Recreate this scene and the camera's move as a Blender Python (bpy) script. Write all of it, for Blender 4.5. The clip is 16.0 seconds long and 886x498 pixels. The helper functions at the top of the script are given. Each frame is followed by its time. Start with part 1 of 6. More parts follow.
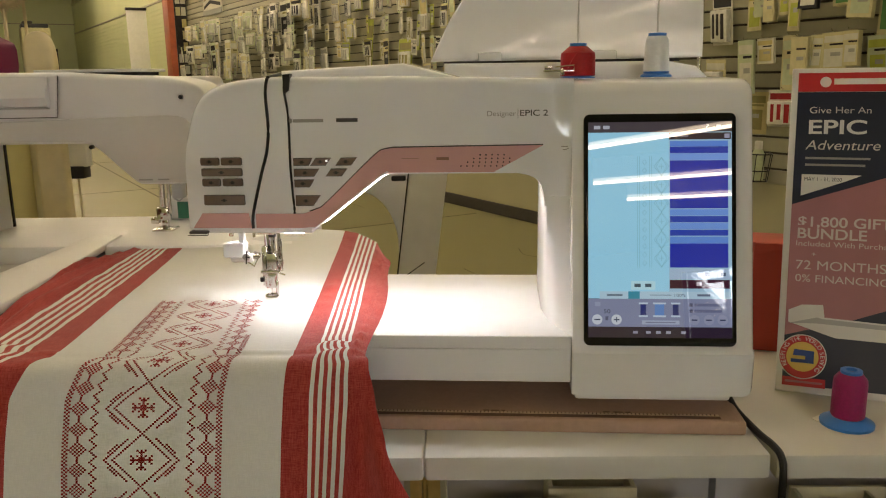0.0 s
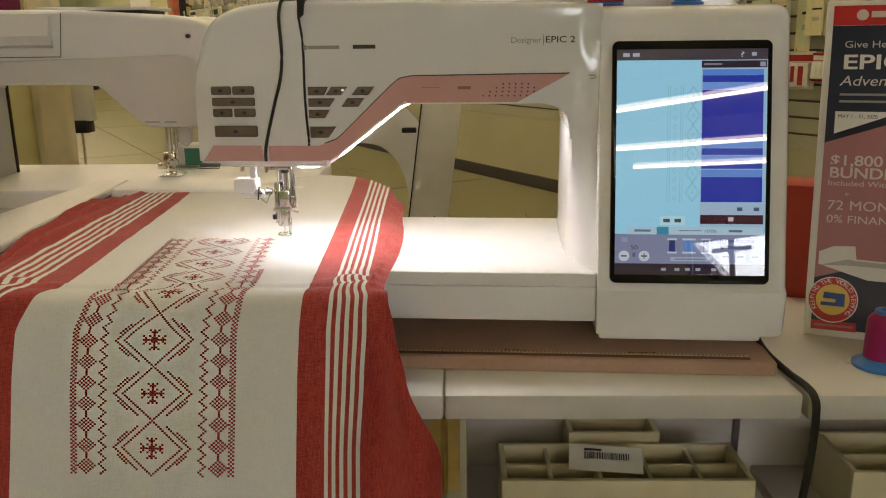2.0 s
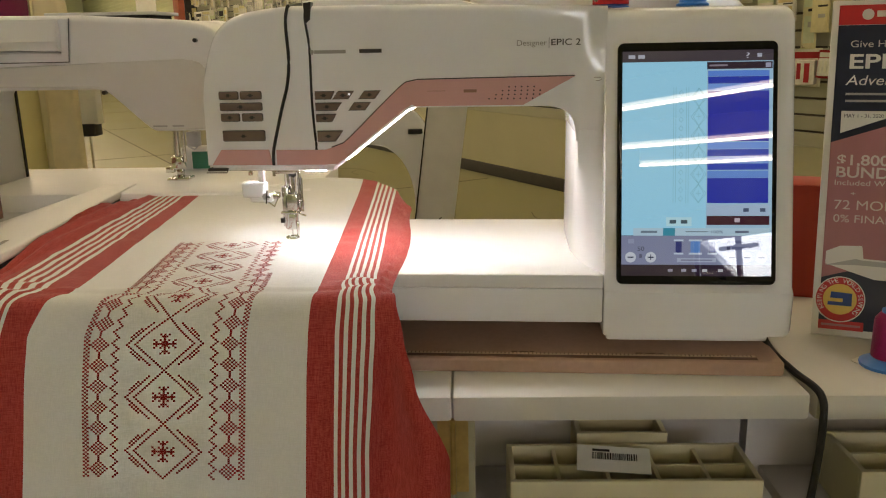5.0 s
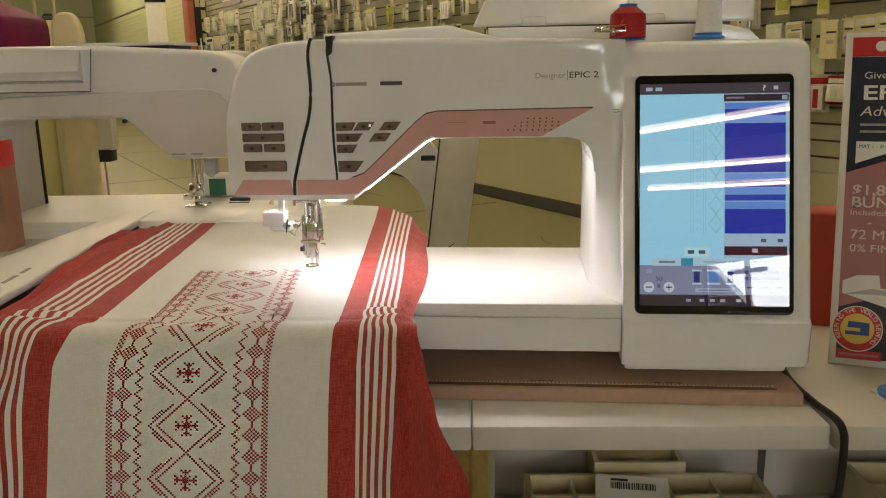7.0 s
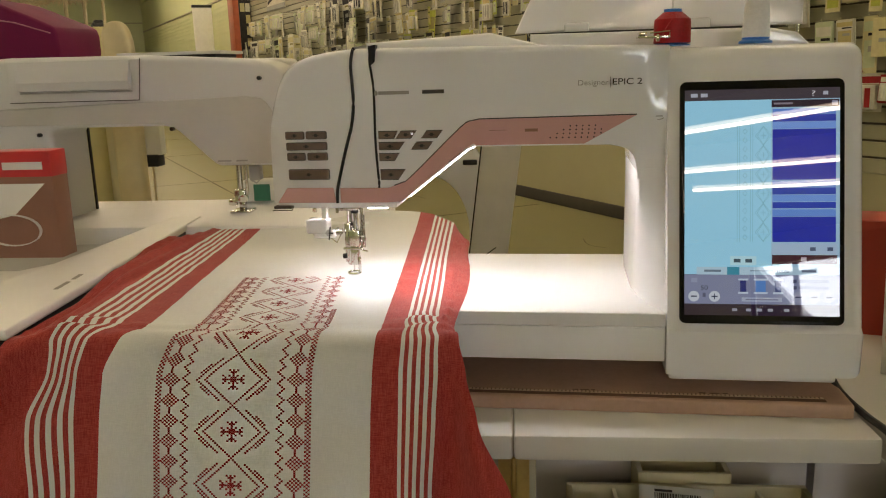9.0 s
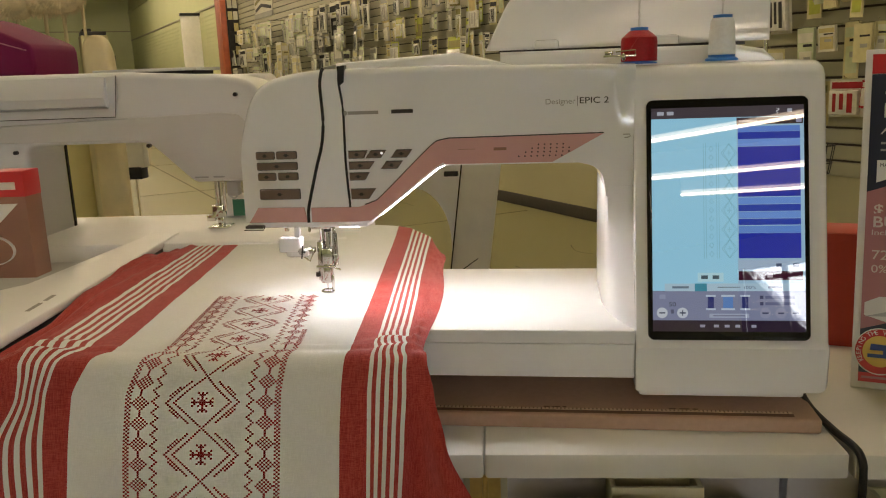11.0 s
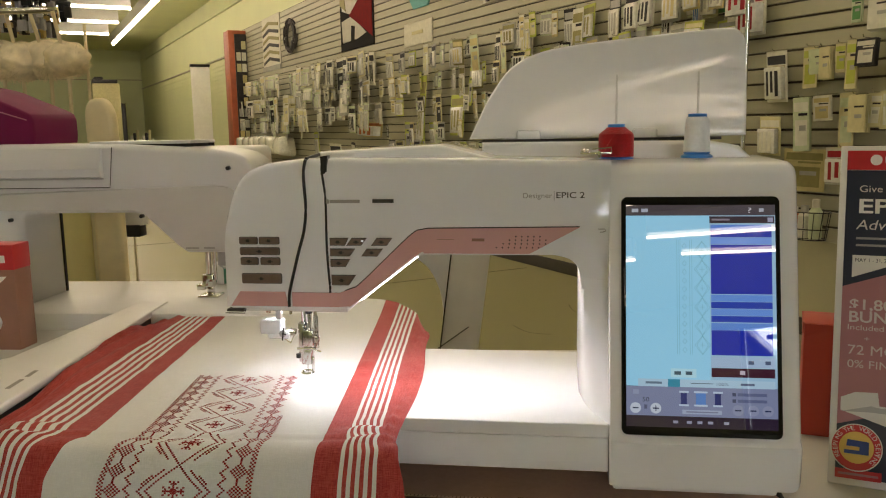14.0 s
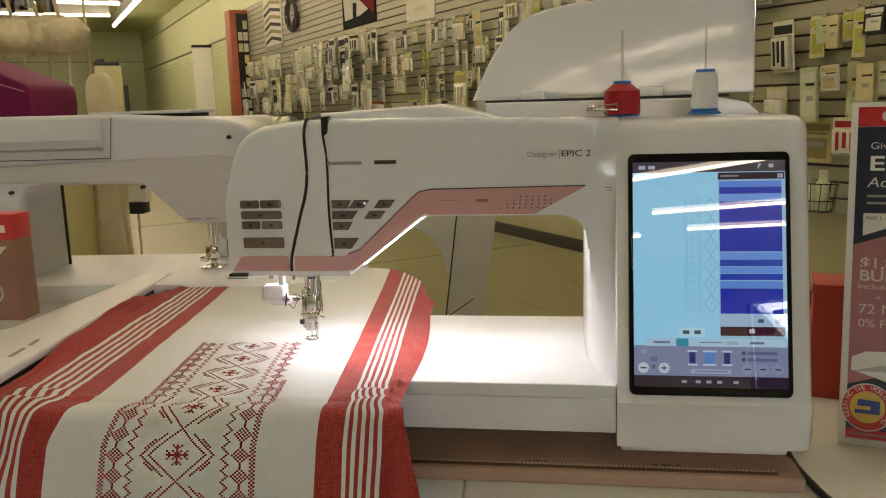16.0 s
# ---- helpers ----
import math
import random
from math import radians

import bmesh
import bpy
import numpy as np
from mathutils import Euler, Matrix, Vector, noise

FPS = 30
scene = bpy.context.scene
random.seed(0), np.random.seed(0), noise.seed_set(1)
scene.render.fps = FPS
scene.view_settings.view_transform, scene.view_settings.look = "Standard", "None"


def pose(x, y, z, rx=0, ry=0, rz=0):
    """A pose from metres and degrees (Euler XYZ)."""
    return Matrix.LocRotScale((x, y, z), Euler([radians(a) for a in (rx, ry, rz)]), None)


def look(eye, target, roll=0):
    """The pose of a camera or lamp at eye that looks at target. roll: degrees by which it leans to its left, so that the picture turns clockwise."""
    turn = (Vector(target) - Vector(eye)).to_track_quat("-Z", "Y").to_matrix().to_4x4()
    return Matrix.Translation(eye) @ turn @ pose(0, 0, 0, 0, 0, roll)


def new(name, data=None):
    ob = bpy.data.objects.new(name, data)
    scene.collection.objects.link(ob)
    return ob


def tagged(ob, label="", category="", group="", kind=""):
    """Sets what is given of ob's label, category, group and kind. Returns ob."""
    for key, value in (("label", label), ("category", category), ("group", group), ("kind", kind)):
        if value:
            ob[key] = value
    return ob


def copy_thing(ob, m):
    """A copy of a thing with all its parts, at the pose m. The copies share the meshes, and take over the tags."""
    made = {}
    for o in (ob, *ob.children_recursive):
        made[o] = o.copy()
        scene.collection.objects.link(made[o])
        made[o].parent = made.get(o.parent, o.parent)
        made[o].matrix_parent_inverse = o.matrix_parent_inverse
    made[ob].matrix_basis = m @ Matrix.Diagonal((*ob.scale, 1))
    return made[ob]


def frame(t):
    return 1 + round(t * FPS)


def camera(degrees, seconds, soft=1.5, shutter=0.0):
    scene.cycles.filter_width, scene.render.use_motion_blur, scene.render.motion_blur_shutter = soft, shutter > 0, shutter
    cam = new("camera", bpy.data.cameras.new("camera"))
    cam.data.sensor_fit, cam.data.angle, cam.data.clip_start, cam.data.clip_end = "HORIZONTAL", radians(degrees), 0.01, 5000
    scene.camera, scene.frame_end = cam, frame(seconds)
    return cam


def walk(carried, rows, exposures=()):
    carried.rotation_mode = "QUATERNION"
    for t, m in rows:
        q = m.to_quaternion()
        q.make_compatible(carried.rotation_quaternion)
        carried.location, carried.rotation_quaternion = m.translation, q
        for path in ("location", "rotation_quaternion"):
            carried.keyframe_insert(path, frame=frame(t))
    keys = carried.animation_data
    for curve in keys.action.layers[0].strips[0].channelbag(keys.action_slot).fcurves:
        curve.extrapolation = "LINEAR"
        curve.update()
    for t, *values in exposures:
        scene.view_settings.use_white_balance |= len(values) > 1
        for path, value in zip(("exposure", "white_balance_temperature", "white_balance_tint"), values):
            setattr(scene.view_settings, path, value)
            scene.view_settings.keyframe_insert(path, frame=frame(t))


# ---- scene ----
cam = camera(57.6, 16.0, soft=1.1)
PATH = [
    (0, (0.1978, -0.7866, 1.1211), (0.1633, 1.4616, 0.6358), -0.9),
    (0.5, (0.2001, -0.7843, 1.1211), (0.1644, 1.4628, 0.6335), -1.0),
    (1, (0.1978, -0.7854, 1.1142), (0.161, 1.4605, 0.6209), -0.8),
    (1.5, (0.184, -0.782, 1.0877), (0.1563, 1.4628, 0.5875), -0.4),
    (2, (0.1794, -0.7647, 1.0785), (0.1357, 1.4639, 0.5116), -0.6),
    (2.5, (0.1805, -0.7636, 1.0797), (0.1207, 1.4582, 0.4886), -1.1),
    (3, (0.1805, -0.7647, 1.0808), (0.1219, 1.4582, 0.4955), -1.2),
    (5.5, (0.1771, -0.7705, 1.0843), (0.1115, 1.4582, 0.5208), -1.0),
    (6, (0.1725, -0.7762, 1.0889), (0.0862, 1.4547, 0.5346), -0.8),
    (6.5, (0.1702, -0.7785, 1.0889), (0.0851, 1.457, 0.5553), -0.9),
    (7, (0.1667, -0.774, 1.0912), (0.0851, 1.4685, 0.5863), -1.1),
    (7.5, (0.1621, -0.7774, 1.0912), (0.0839, 1.4674, 0.5956), -0.9),
    (8, (0.1598, -0.7751, 1.0854), (-0.0, 1.4651, 0.5863), -1.2),
    (8.5, (0.1678, -0.7728, 1.09), (-0.0334, 1.4628, 0.5898), -1.5),
    (9, (0.1667, -0.7728, 1.0981), (-0.0334, 1.4639, 0.599), -1.7),
    (11.5, (0.1955, -0.7693, 1.1222), (0.023, 1.4743, 0.6496), -2.1),
    (12, (0.2012, -0.7636, 1.1637), (0.0368, 1.5019, 0.7991), -1.1),
    (12.5, (0.2093, -0.7693, 1.1821), (0.0414, 1.5042, 0.8831), -1.1),
    (13, (0.2127, -0.7705, 1.1648), (0.0483, 1.5019, 0.8462), -1.0),
    (13.5, (0.2162, -0.7751, 1.159), (0.0391, 1.495, 0.8313), -0.8),
    (14, (0.2162, -0.7728, 1.1522), (0.0333, 1.495, 0.8083), -1.0),
    (14.5, (0.2139, -0.7647, 1.1429), (0.0287, 1.495, 0.7542), -1.0),
    (15, (0.2173, -0.7647, 1.1406), (0.0333, 1.4938, 0.7485), -1.3),
    (15.5, (0.2173, -0.7682, 1.1338), (0.023, 1.4892, 0.7381), -1.7),
    (16, (0.2162, -0.7636, 1.1314), (0.0184, 1.4927, 0.7312), -1.7),
]
walk(cam, [(t, look(eye, target, roll)) for t, eye, target, roll in PATH],
     [(0, 0.04, 6660, 14), (7, 0.04, 6660, 14), (9, -0.03, 6660, 14), (12.5, -0.02, 6580, 14), (14, 0, 6380, 14), (16, 0, 6330, 14)])

# ---- light ----
world = bpy.data.worlds.new("world")
scene.world = world
world.use_nodes = True
wnt = world.node_tree
sky = wnt.nodes.new("ShaderNodeTexSky")
sky.sky_type = "NISHITA"
sky.sun_disc = False
sky.sun_elevation, sky.sun_rotation = radians(38), radians(150)
wnt.links.new(sky.outputs[0], wnt.nodes["Background"].inputs[0])
wnt.nodes["Background"].inputs[1].default_value = 0.1

# the room runs along the slat wall: s along it, d away from it into the room
W0, WD, WN = Vector((1.5, 3.55, 0)), Vector((-0.5262, 0.8504, 0)), Vector((-0.8504, -0.5262, 0))
ROOM = Matrix(((WD.x, WN.x, 0, W0.x), (WD.y, WN.y, 0, W0.y), (0, 0, 1, 0), (0, 0, 0, 1)))
FLOOR, CEIL = 0.10, 3.62
S_FAR, S_FRONT, D_SIDE = 23.6, -12.6, 12.5
MACHINE = pose(0.33, 0, 0, 0, 0, -3.5)
TABLE = 0.76


# ---- materials ----
def mat(name, color, rough=0.5, metal=0.0, vary=0.12, size=20.0, bump=0.0, bump_size=200.0, coat=0.0, emit=0.0, alpha=1.0, trans=0.0, ior=1.45, fine=0.0, island=0.0):
    m = bpy.data.materials.new(name)
    m.use_nodes = True
    nt = m.node_tree
    b = nt.nodes["Principled BSDF"]
    b.inputs["Base Color"].default_value = (*color, 1)
    b.inputs["Roughness"].default_value = rough
    b.inputs["Metallic"].default_value = metal
    b.inputs["Coat Weight"].default_value = coat
    b.inputs["Transmission Weight"].default_value = trans
    b.inputs["IOR"].default_value = ior
    b.inputs["Alpha"].default_value = alpha
    tc = nt.nodes.new("ShaderNodeTexCoord")
    if vary > 0:
        no = nt.nodes.new("ShaderNodeTexNoise")
        no.inputs["Scale"].default_value = size
        no.inputs["Detail"].default_value = 6
        nt.links.new(tc.outputs["Object"], no.inputs["Vector"])
        ramp = nt.nodes.new("ShaderNodeMapRange")
        ramp.inputs["From Min"].default_value, ramp.inputs["From Max"].default_value = 0.3, 0.7
        ramp.inputs["To Min"].default_value, ramp.inputs["To Max"].default_value = 1 - vary, 1 + vary * 0.6
        nt.links.new(no.outputs["Fac"], ramp.inputs["Value"])
        last = ramp.outputs["Result"]
        if fine > 0:
            n2 = nt.nodes.new("ShaderNodeTexNoise")
            n2.inputs["Scale"].default_value = bump_size * 2
            nt.links.new(tc.outputs["Object"], n2.inputs["Vector"])
            r2 = nt.nodes.new("ShaderNodeMapRange")
            r2.inputs["From Min"].default_value, r2.inputs["From Max"].default_value = 0.3, 0.7
            r2.inputs["To Min"].default_value, r2.inputs["To Max"].default_value = 1 - fine, 1 + fine
            nt.links.new(n2.outputs["Fac"], r2.inputs["Value"])
            mm = nt.nodes.new("ShaderNodeMath")
            mm.operation = "MULTIPLY"
            nt.links.new(last, mm.inputs[0])
            nt.links.new(r2.outputs["Result"], mm.inputs[1])
            last = mm.outputs[0]
        if island > 0:
            ge = nt.nodes.new("ShaderNodeNewGeometry")
            r3 = nt.nodes.new("ShaderNodeMapRange")
            r3.inputs["To Min"].default_value, r3.inputs["To Max"].default_value = 1 - island, 1 + island
            nt.links.new(ge.outputs["Random Per Island"], r3.inputs["Value"])
            m3 = nt.nodes.new("ShaderNodeMath")
            m3.operation = "MULTIPLY"
            nt.links.new(last, m3.inputs[0])
            nt.links.new(r3.outputs["Result"], m3.inputs[1])
            last = m3.outputs[0]
        mix = nt.nodes.new("ShaderNodeVectorMath")
        mix.operation = "SCALE"
        mix.inputs[0].default_value = color
        nt.links.new(last, mix.inputs["Scale"])
        nt.links.new(mix.outputs["Vector"], b.inputs["Base Color"])
        rr = nt.nodes.new("ShaderNodeMapRange")
        rr.inputs["To Min"].default_value, rr.inputs["To Max"].default_value = max(0.02, rough * 0.85), min(1, rough * 1.2)
        nt.links.new(no.outputs["Fac"], rr.inputs["Value"])
        nt.links.new(rr.outputs["Result"], b.inputs["Roughness"])
    if bump > 0:
        nb = nt.nodes.new("ShaderNodeTexNoise")
        nb.inputs["Scale"].default_value = bump_size
        nb.inputs["Detail"].default_value = 4
        nt.links.new(tc.outputs["Object"], nb.inputs["Vector"])
        bp = nt.nodes.new("ShaderNodeBump")
        bp.inputs["Strength"].default_value = bump
        bp.inputs["Distance"].default_value = 0.001
        nt.links.new(nb.outputs["Fac"], bp.inputs["Height"])
        nt.links.new(bp.outputs["Normal"], b.inputs["Normal"])
    if emit > 0:
        b.inputs["Emission Color"].default_value = (*color, 1)
        b.inputs["Emission Strength"].default_value = emit
    return m


def weave(name, color, other, scale=900.0):
    """Woven cloth: two thread colours crossing, with slubs."""
    m = mat(name, color, 0.85, vary=0.1, size=30)
    nt = m.node_tree
    b = nt.nodes["Principled BSDF"]
    b.inputs["Sheen Weight"].default_value = 0.1
    tc = nt.nodes.new("ShaderNodeTexCoord")
    fac = None
    heights = []
    for d, sc in (("X", scale), ("Y", scale)):
        mp = nt.nodes.new("ShaderNodeMapping")
        mp.inputs["Scale"].default_value = (1, 0.06, 0.06) if d == "X" else (0.06, 1, 1)
        nt.links.new(tc.outputs["Object"], mp.inputs["Vector"])
        w = nt.nodes.new("ShaderNodeTexNoise")
        w.inputs["Scale"].default_value = sc
        w.inputs["Detail"].default_value = 2
        nt.links.new(mp.outputs["Vector"], w.inputs["Vector"])
        heights.append(w.outputs["Fac"])
    add = nt.nodes.new("ShaderNodeMath")
    nt.links.new(heights[0], add.inputs[0])
    nt.links.new(heights[1], add.inputs[1])
    r = nt.nodes.new("ShaderNodeMapRange")
    r.inputs["From Min"].default_value, r.inputs["From Max"].default_value = 0.8, 1.25
    nt.links.new(add.outputs[0], r.inputs["Value"])
    mx = nt.nodes.new("ShaderNodeMix")
    mx.data_type = "RGBA"
    mx.inputs["A"].default_value = (*color, 1)
    mx.inputs["B"].default_value = (*other, 1)
    nt.links.new(r.outputs["Result"], mx.inputs["Factor"])
    nt.links.new(mx.outputs["Result"], b.inputs["Base Color"])
    bp = nt.nodes.new("ShaderNodeBump")
    bp.inputs["Strength"].default_value = 0.35
    bp.inputs["Distance"].default_value = 0.0006
    nt.links.new(add.outputs[0], bp.inputs["Height"])
    nt.links.new(bp.outputs["Normal"], b.inputs["Normal"])
    return m


def glow(name, color, strength):
    m = bpy.data.materials.new(name)
    m.use_nodes = True
    nt = m.node_tree
    nt.nodes.remove(nt.nodes["Principled BSDF"])
    e = nt.nodes.new("ShaderNodeEmission")
    e.inputs[0].default_value = (*color, 1)
    e.inputs[1].default_value = strength
    nt.links.new(e.outputs[0], nt.nodes["Material Output"].inputs[0])
    return m


M_WHITE = mat("white_gloss_plastic", (0.82, 0.825, 0.84), 0.15, vary=0.03, size=8, coat=0.4)
M_LID = mat("glossy_lid_plastic", (0.85, 0.855, 0.87), 0.11, vary=0.03, size=8, coat=0.4, bump=0.05, bump_size=45)
M_WHITE2 = mat("cool_white_plastic", (0.65, 0.65, 0.655), 0.30, vary=0.03, size=8, coat=0.2)
M_BED = mat("satin_white_plastic", (0.80, 0.80, 0.80), 0.35, vary=0.04, size=12)
M_GREYPL = mat("grey_plastic", (0.45, 0.45, 0.45), 0.4, vary=0.05)
M_PINK = mat("rose_pink_lacquer", (0.66, 0.375, 0.355), 0.22, vary=0.06, size=10, coat=0.5)
M_BLACK = mat("black_plastic", (0.012, 0.012, 0.013), 0.35, vary=0.1)
M_BUTTON = mat("bronze_button", (0.21, 0.155, 0.125), 0.35, metal=0.5, vary=0.08, size=60)
M_INK = mat("dark_ink", (0.05, 0.045, 0.04), 0.6, vary=0.05)
M_INKGREY = mat("grey_ink", (0.33, 0.32, 0.30), 0.6, vary=0.05)
M_CHROME = mat("polished_steel", (0.72, 0.71, 0.68), 0.14, metal=1.0, vary=0.08, size=40)
M_TABLE = mat("white_laminate", (0.66, 0.64, 0.59), 0.42, vary=0.06, size=6, bump=0.08, bump_size=120)
M_PANEL = mat("blue_grey_laminate", (0.52, 0.50, 0.51), 0.55, vary=0.08, size=5)
M_BOARD = mat("beige_board", (0.44, 0.29, 0.21), 0.55, vary=0.10, size=9, bump=0.1, bump_size=90, fine=0.04)
M_RULER = mat("brown_groove", (0.12, 0.055, 0.03), 0.5, vary=0.25, size=60)
M_RULERFACE = mat("ruler_scale", (0.62, 0.47, 0.33), 0.5, vary=0.12, size=60)
M_CREAM = mat("cream_plastic", (0.66, 0.60, 0.40), 0.5, vary=0.08, size=9)
M_LABEL = mat("paper_label", (0.78, 0.77, 0.72), 0.7, vary=0.05)
M_GREEN = mat("pale_green_paint", (0.44, 0.52, 0.40), 0.6, vary=0.08)
M_BRASS = mat("brass", (0.55, 0.40, 0.16), 0.35, metal=1.0, vary=0.2, size=60)
M_FLOOR = mat("vinyl_floor", (0.215, 0.20, 0.095), 0.42, vary=0.10, size=1.2, bump=0.05, bump_size=60, fine=0.03)
M_SEAM = mat("floor_seam", (0.14, 0.12, 0.08), 0.7, vary=0.2)
M_BASEB = mat("dark_baseboard", (0.045, 0.04, 0.033), 0.5, vary=0.15)
M_WALL = mat("painted_wall", (0.62, 0.65, 0.375), 0.7, vary=0.05, size=1.2, bump=0.1, bump_size=60)
M_SLAT = mat("slat_panel", (0.375, 0.36, 0.245), 0.5, vary=0.06, size=2.0, bump=0.04, bump_size=50)
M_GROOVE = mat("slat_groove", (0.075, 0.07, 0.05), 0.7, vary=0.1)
M_CEIL = mat("ceiling_paint", (0.68, 0.71, 0.39), 0.8, vary=0.06, size=1.0)
M_REDCLOTH = weave("red_woven_cotton", (0.29, 0.018, 0.014), (0.47, 0.070, 0.058), 1900)
M_WHITECLOTH = weave("natural_white_cotton", (0.67, 0.675, 0.655), (0.75, 0.755, 0.735), 2600)
M_STITCH = mat("red_thread", (0.33, 0.016, 0.019), 0.6, vary=0.3, size=300, island=0.25)
M_THREADRED = mat("crimson_thread", (0.42, 0.008, 0.015), 0.45, vary=0.15, size=300, bump=0.6, bump_size=900)
M_THREADWHITE = mat("white_thread", (0.80, 0.82, 0.84), 0.5, vary=0.05, size=300, bump=0.5, bump_size=900)
M_THREADMAG = mat("magenta_thread", (0.32, 0.008, 0.11), 0.4, vary=0.15, size=300, bump=0.6, bump_size=900)
M_BLUE = mat("blue_plastic", (0.04, 0.20, 0.62), 0.35, vary=0.06)
M_MAGENTA = mat("magenta_cloth", (0.16, 0.002, 0.055), 0.75, vary=0.15, size=14, bump=0.3, bump_size=300)
M_FUZZ = mat("cream_duster_fibre", (0.80, 0.68, 0.44), 0.9, vary=0.2, size=30)
M_YELLOWCLOTH = mat("pale_yellow_cloth", (0.74, 0.68, 0.36), 0.8, vary=0.06, size=4)
M_CREAMWOOD = mat("cream_painted_wood", (0.72, 0.62, 0.38), 0.6, vary=0.08)
M_REDBOX = mat("red_carton", (0.46, 0.055, 0.035), 0.5, vary=0.08, size=12)
M_POSTWHITE = mat("poster_white", (0.74, 0.73, 0.70), 0.35, vary=0.04)
M_POSTRED = mat("poster_red", (0.55, 0.035, 0.04), 0.3, vary=0.04)
M_NAVY = mat("poster_navy", (0.022, 0.028, 0.055), 0.3, vary=0.08)
M_POSTPINK = mat("poster_pink", (0.42, 0.185, 0.20), 0.3, vary=0.06)
M_POSTTEXT = mat("poster_text", (0.66, 0.60, 0.57), 0.4, vary=0.04)
M_YELLOW = mat("seal_yellow", (0.75, 0.52, 0.12), 0.4, vary=0.05)
M_SEALBLUE = mat("seal_blue", (0.03, 0.07, 0.26), 0.4, vary=0.05)
M_BROWNCARD = mat("brown_card", (0.30, 0.15, 0.10), 0.4, vary=0.1)
M_GLASS = mat("pane_glass", (1, 1, 1), 0.02, vary=0, trans=1.0)
M_TUBE = glow("fluorescent_tube", (1.0, 0.805, 0.56), 26.0)
M_LED = glow("machine_lamp", (0.98, 0.98, 0.96), 39.0)
M_LED2 = glow("needle_lamp", (0.98, 0.98, 0.96), 92.0)
M_OUTSIDE = glow("daylight_outside", (0.9, 0.96, 1.0), 12.0)
M_CORD = mat("black_cord", (0.014, 0.013, 0.013), 0.5, vary=0.1)


# ---- mesh helpers ----
WORLD = {}


def thing(name, m, label, category, group="", kind=""):
    ob = new(name)
    ob.matrix_world = m
    ob.empty_display_size = 0.05
    WORLD[ob.name] = m.copy()
    return tagged(ob, label, category, group, kind)


def finish(bm, smooth=35, orient=True):
    bmesh.ops.remove_doubles(bm, verts=bm.verts, dist=1e-6)
    if orient:
        bmesh.ops.recalc_face_normals(bm, faces=bm.faces)
    if smooth:
        for f in bm.faces:
            f.smooth = True
        for e in bm.edges:
            e.smooth = len(e.link_faces) == 2 and e.calc_face_angle(0) < radians(smooth)


def part(name, bm, material, parent, label="", frame_m=Matrix(), smooth=35, kind="", orient=True):
    """One mesh under a thing or a part; its vertices are given in frame_m."""
    m = WORLD[parent.name]
    bm.transform(m.inverted() @ frame_m)
    finish(bm, smooth, orient)
    me = bpy.data.meshes.new(name)
    bm.to_mesh(me)
    bm.free()
    for one in (material if isinstance(material, (list, tuple)) else [material]):
        me.materials.append(one)
    ob = new(name, me)
    ob.parent = parent
    WORLD[ob.name] = m
    return tagged(ob, label, kind=kind)


def solo(name, bm, material, label, category, kind="", frame_m=Matrix(), smooth=35, group=""):
    """A top-level thing or piece of the setting that is one mesh."""
    bm.transform(frame_m)
    c = Vector((0, 0, 0))
    if kind != "structure":
        xs = [v.co for v in bm.verts]
        c = Vector((sum(v.x for v in xs) / len(xs), sum(v.y for v in xs) / len(xs), min(v.z for v in xs)))
        bmesh.ops.translate(bm, vec=-c, verts=bm.verts)
    finish(bm, smooth)
    me = bpy.data.meshes.new(name)
    bm.to_mesh(me)
    bm.free()
    for one in (material if isinstance(material, (list, tuple)) else [material]):
        me.materials.append(one)
    ob = new(name, me)
    ob.location = c
    WORLD[ob.name] = Matrix.Translation(c)
    return tagged(ob, label, category, group, kind)


def rounded(bm, r, seg=3, angle=30):
    if r > 0:
        es = [e for e in bm.edges if len(e.link_faces) == 2 and e.calc_face_angle(0) > radians(angle)]
        bmesh.ops.bevel(bm, geom=es, offset=r, segments=seg, profile=0.5, affect="EDGES", clamp_overlap=True)
    return bm


def box(x0, x1, y0, y1, z0, z1, r=0.0, seg=2, into=None):
    bm = bmesh.new()
    bmesh.ops.create_cube(bm, size=1)
    bmesh.ops.scale(bm, vec=(x1 - x0, y1 - y0, z1 - z0), verts=bm.verts)
    bmesh.ops.translate(bm, vec=((x0 + x1) / 2, (y0 + y1) / 2, (z0 + z1) / 2), verts=bm.verts)
    rounded(bm, r, seg)
    return bm if into is None else merge(into, bm)


def merge(a, b):
    me = bpy.data.meshes.new("tmp")
    b.to_mesh(me)
    b.free()
    a.from_mesh(me)
    bpy.data.meshes.remove(me)
    return a


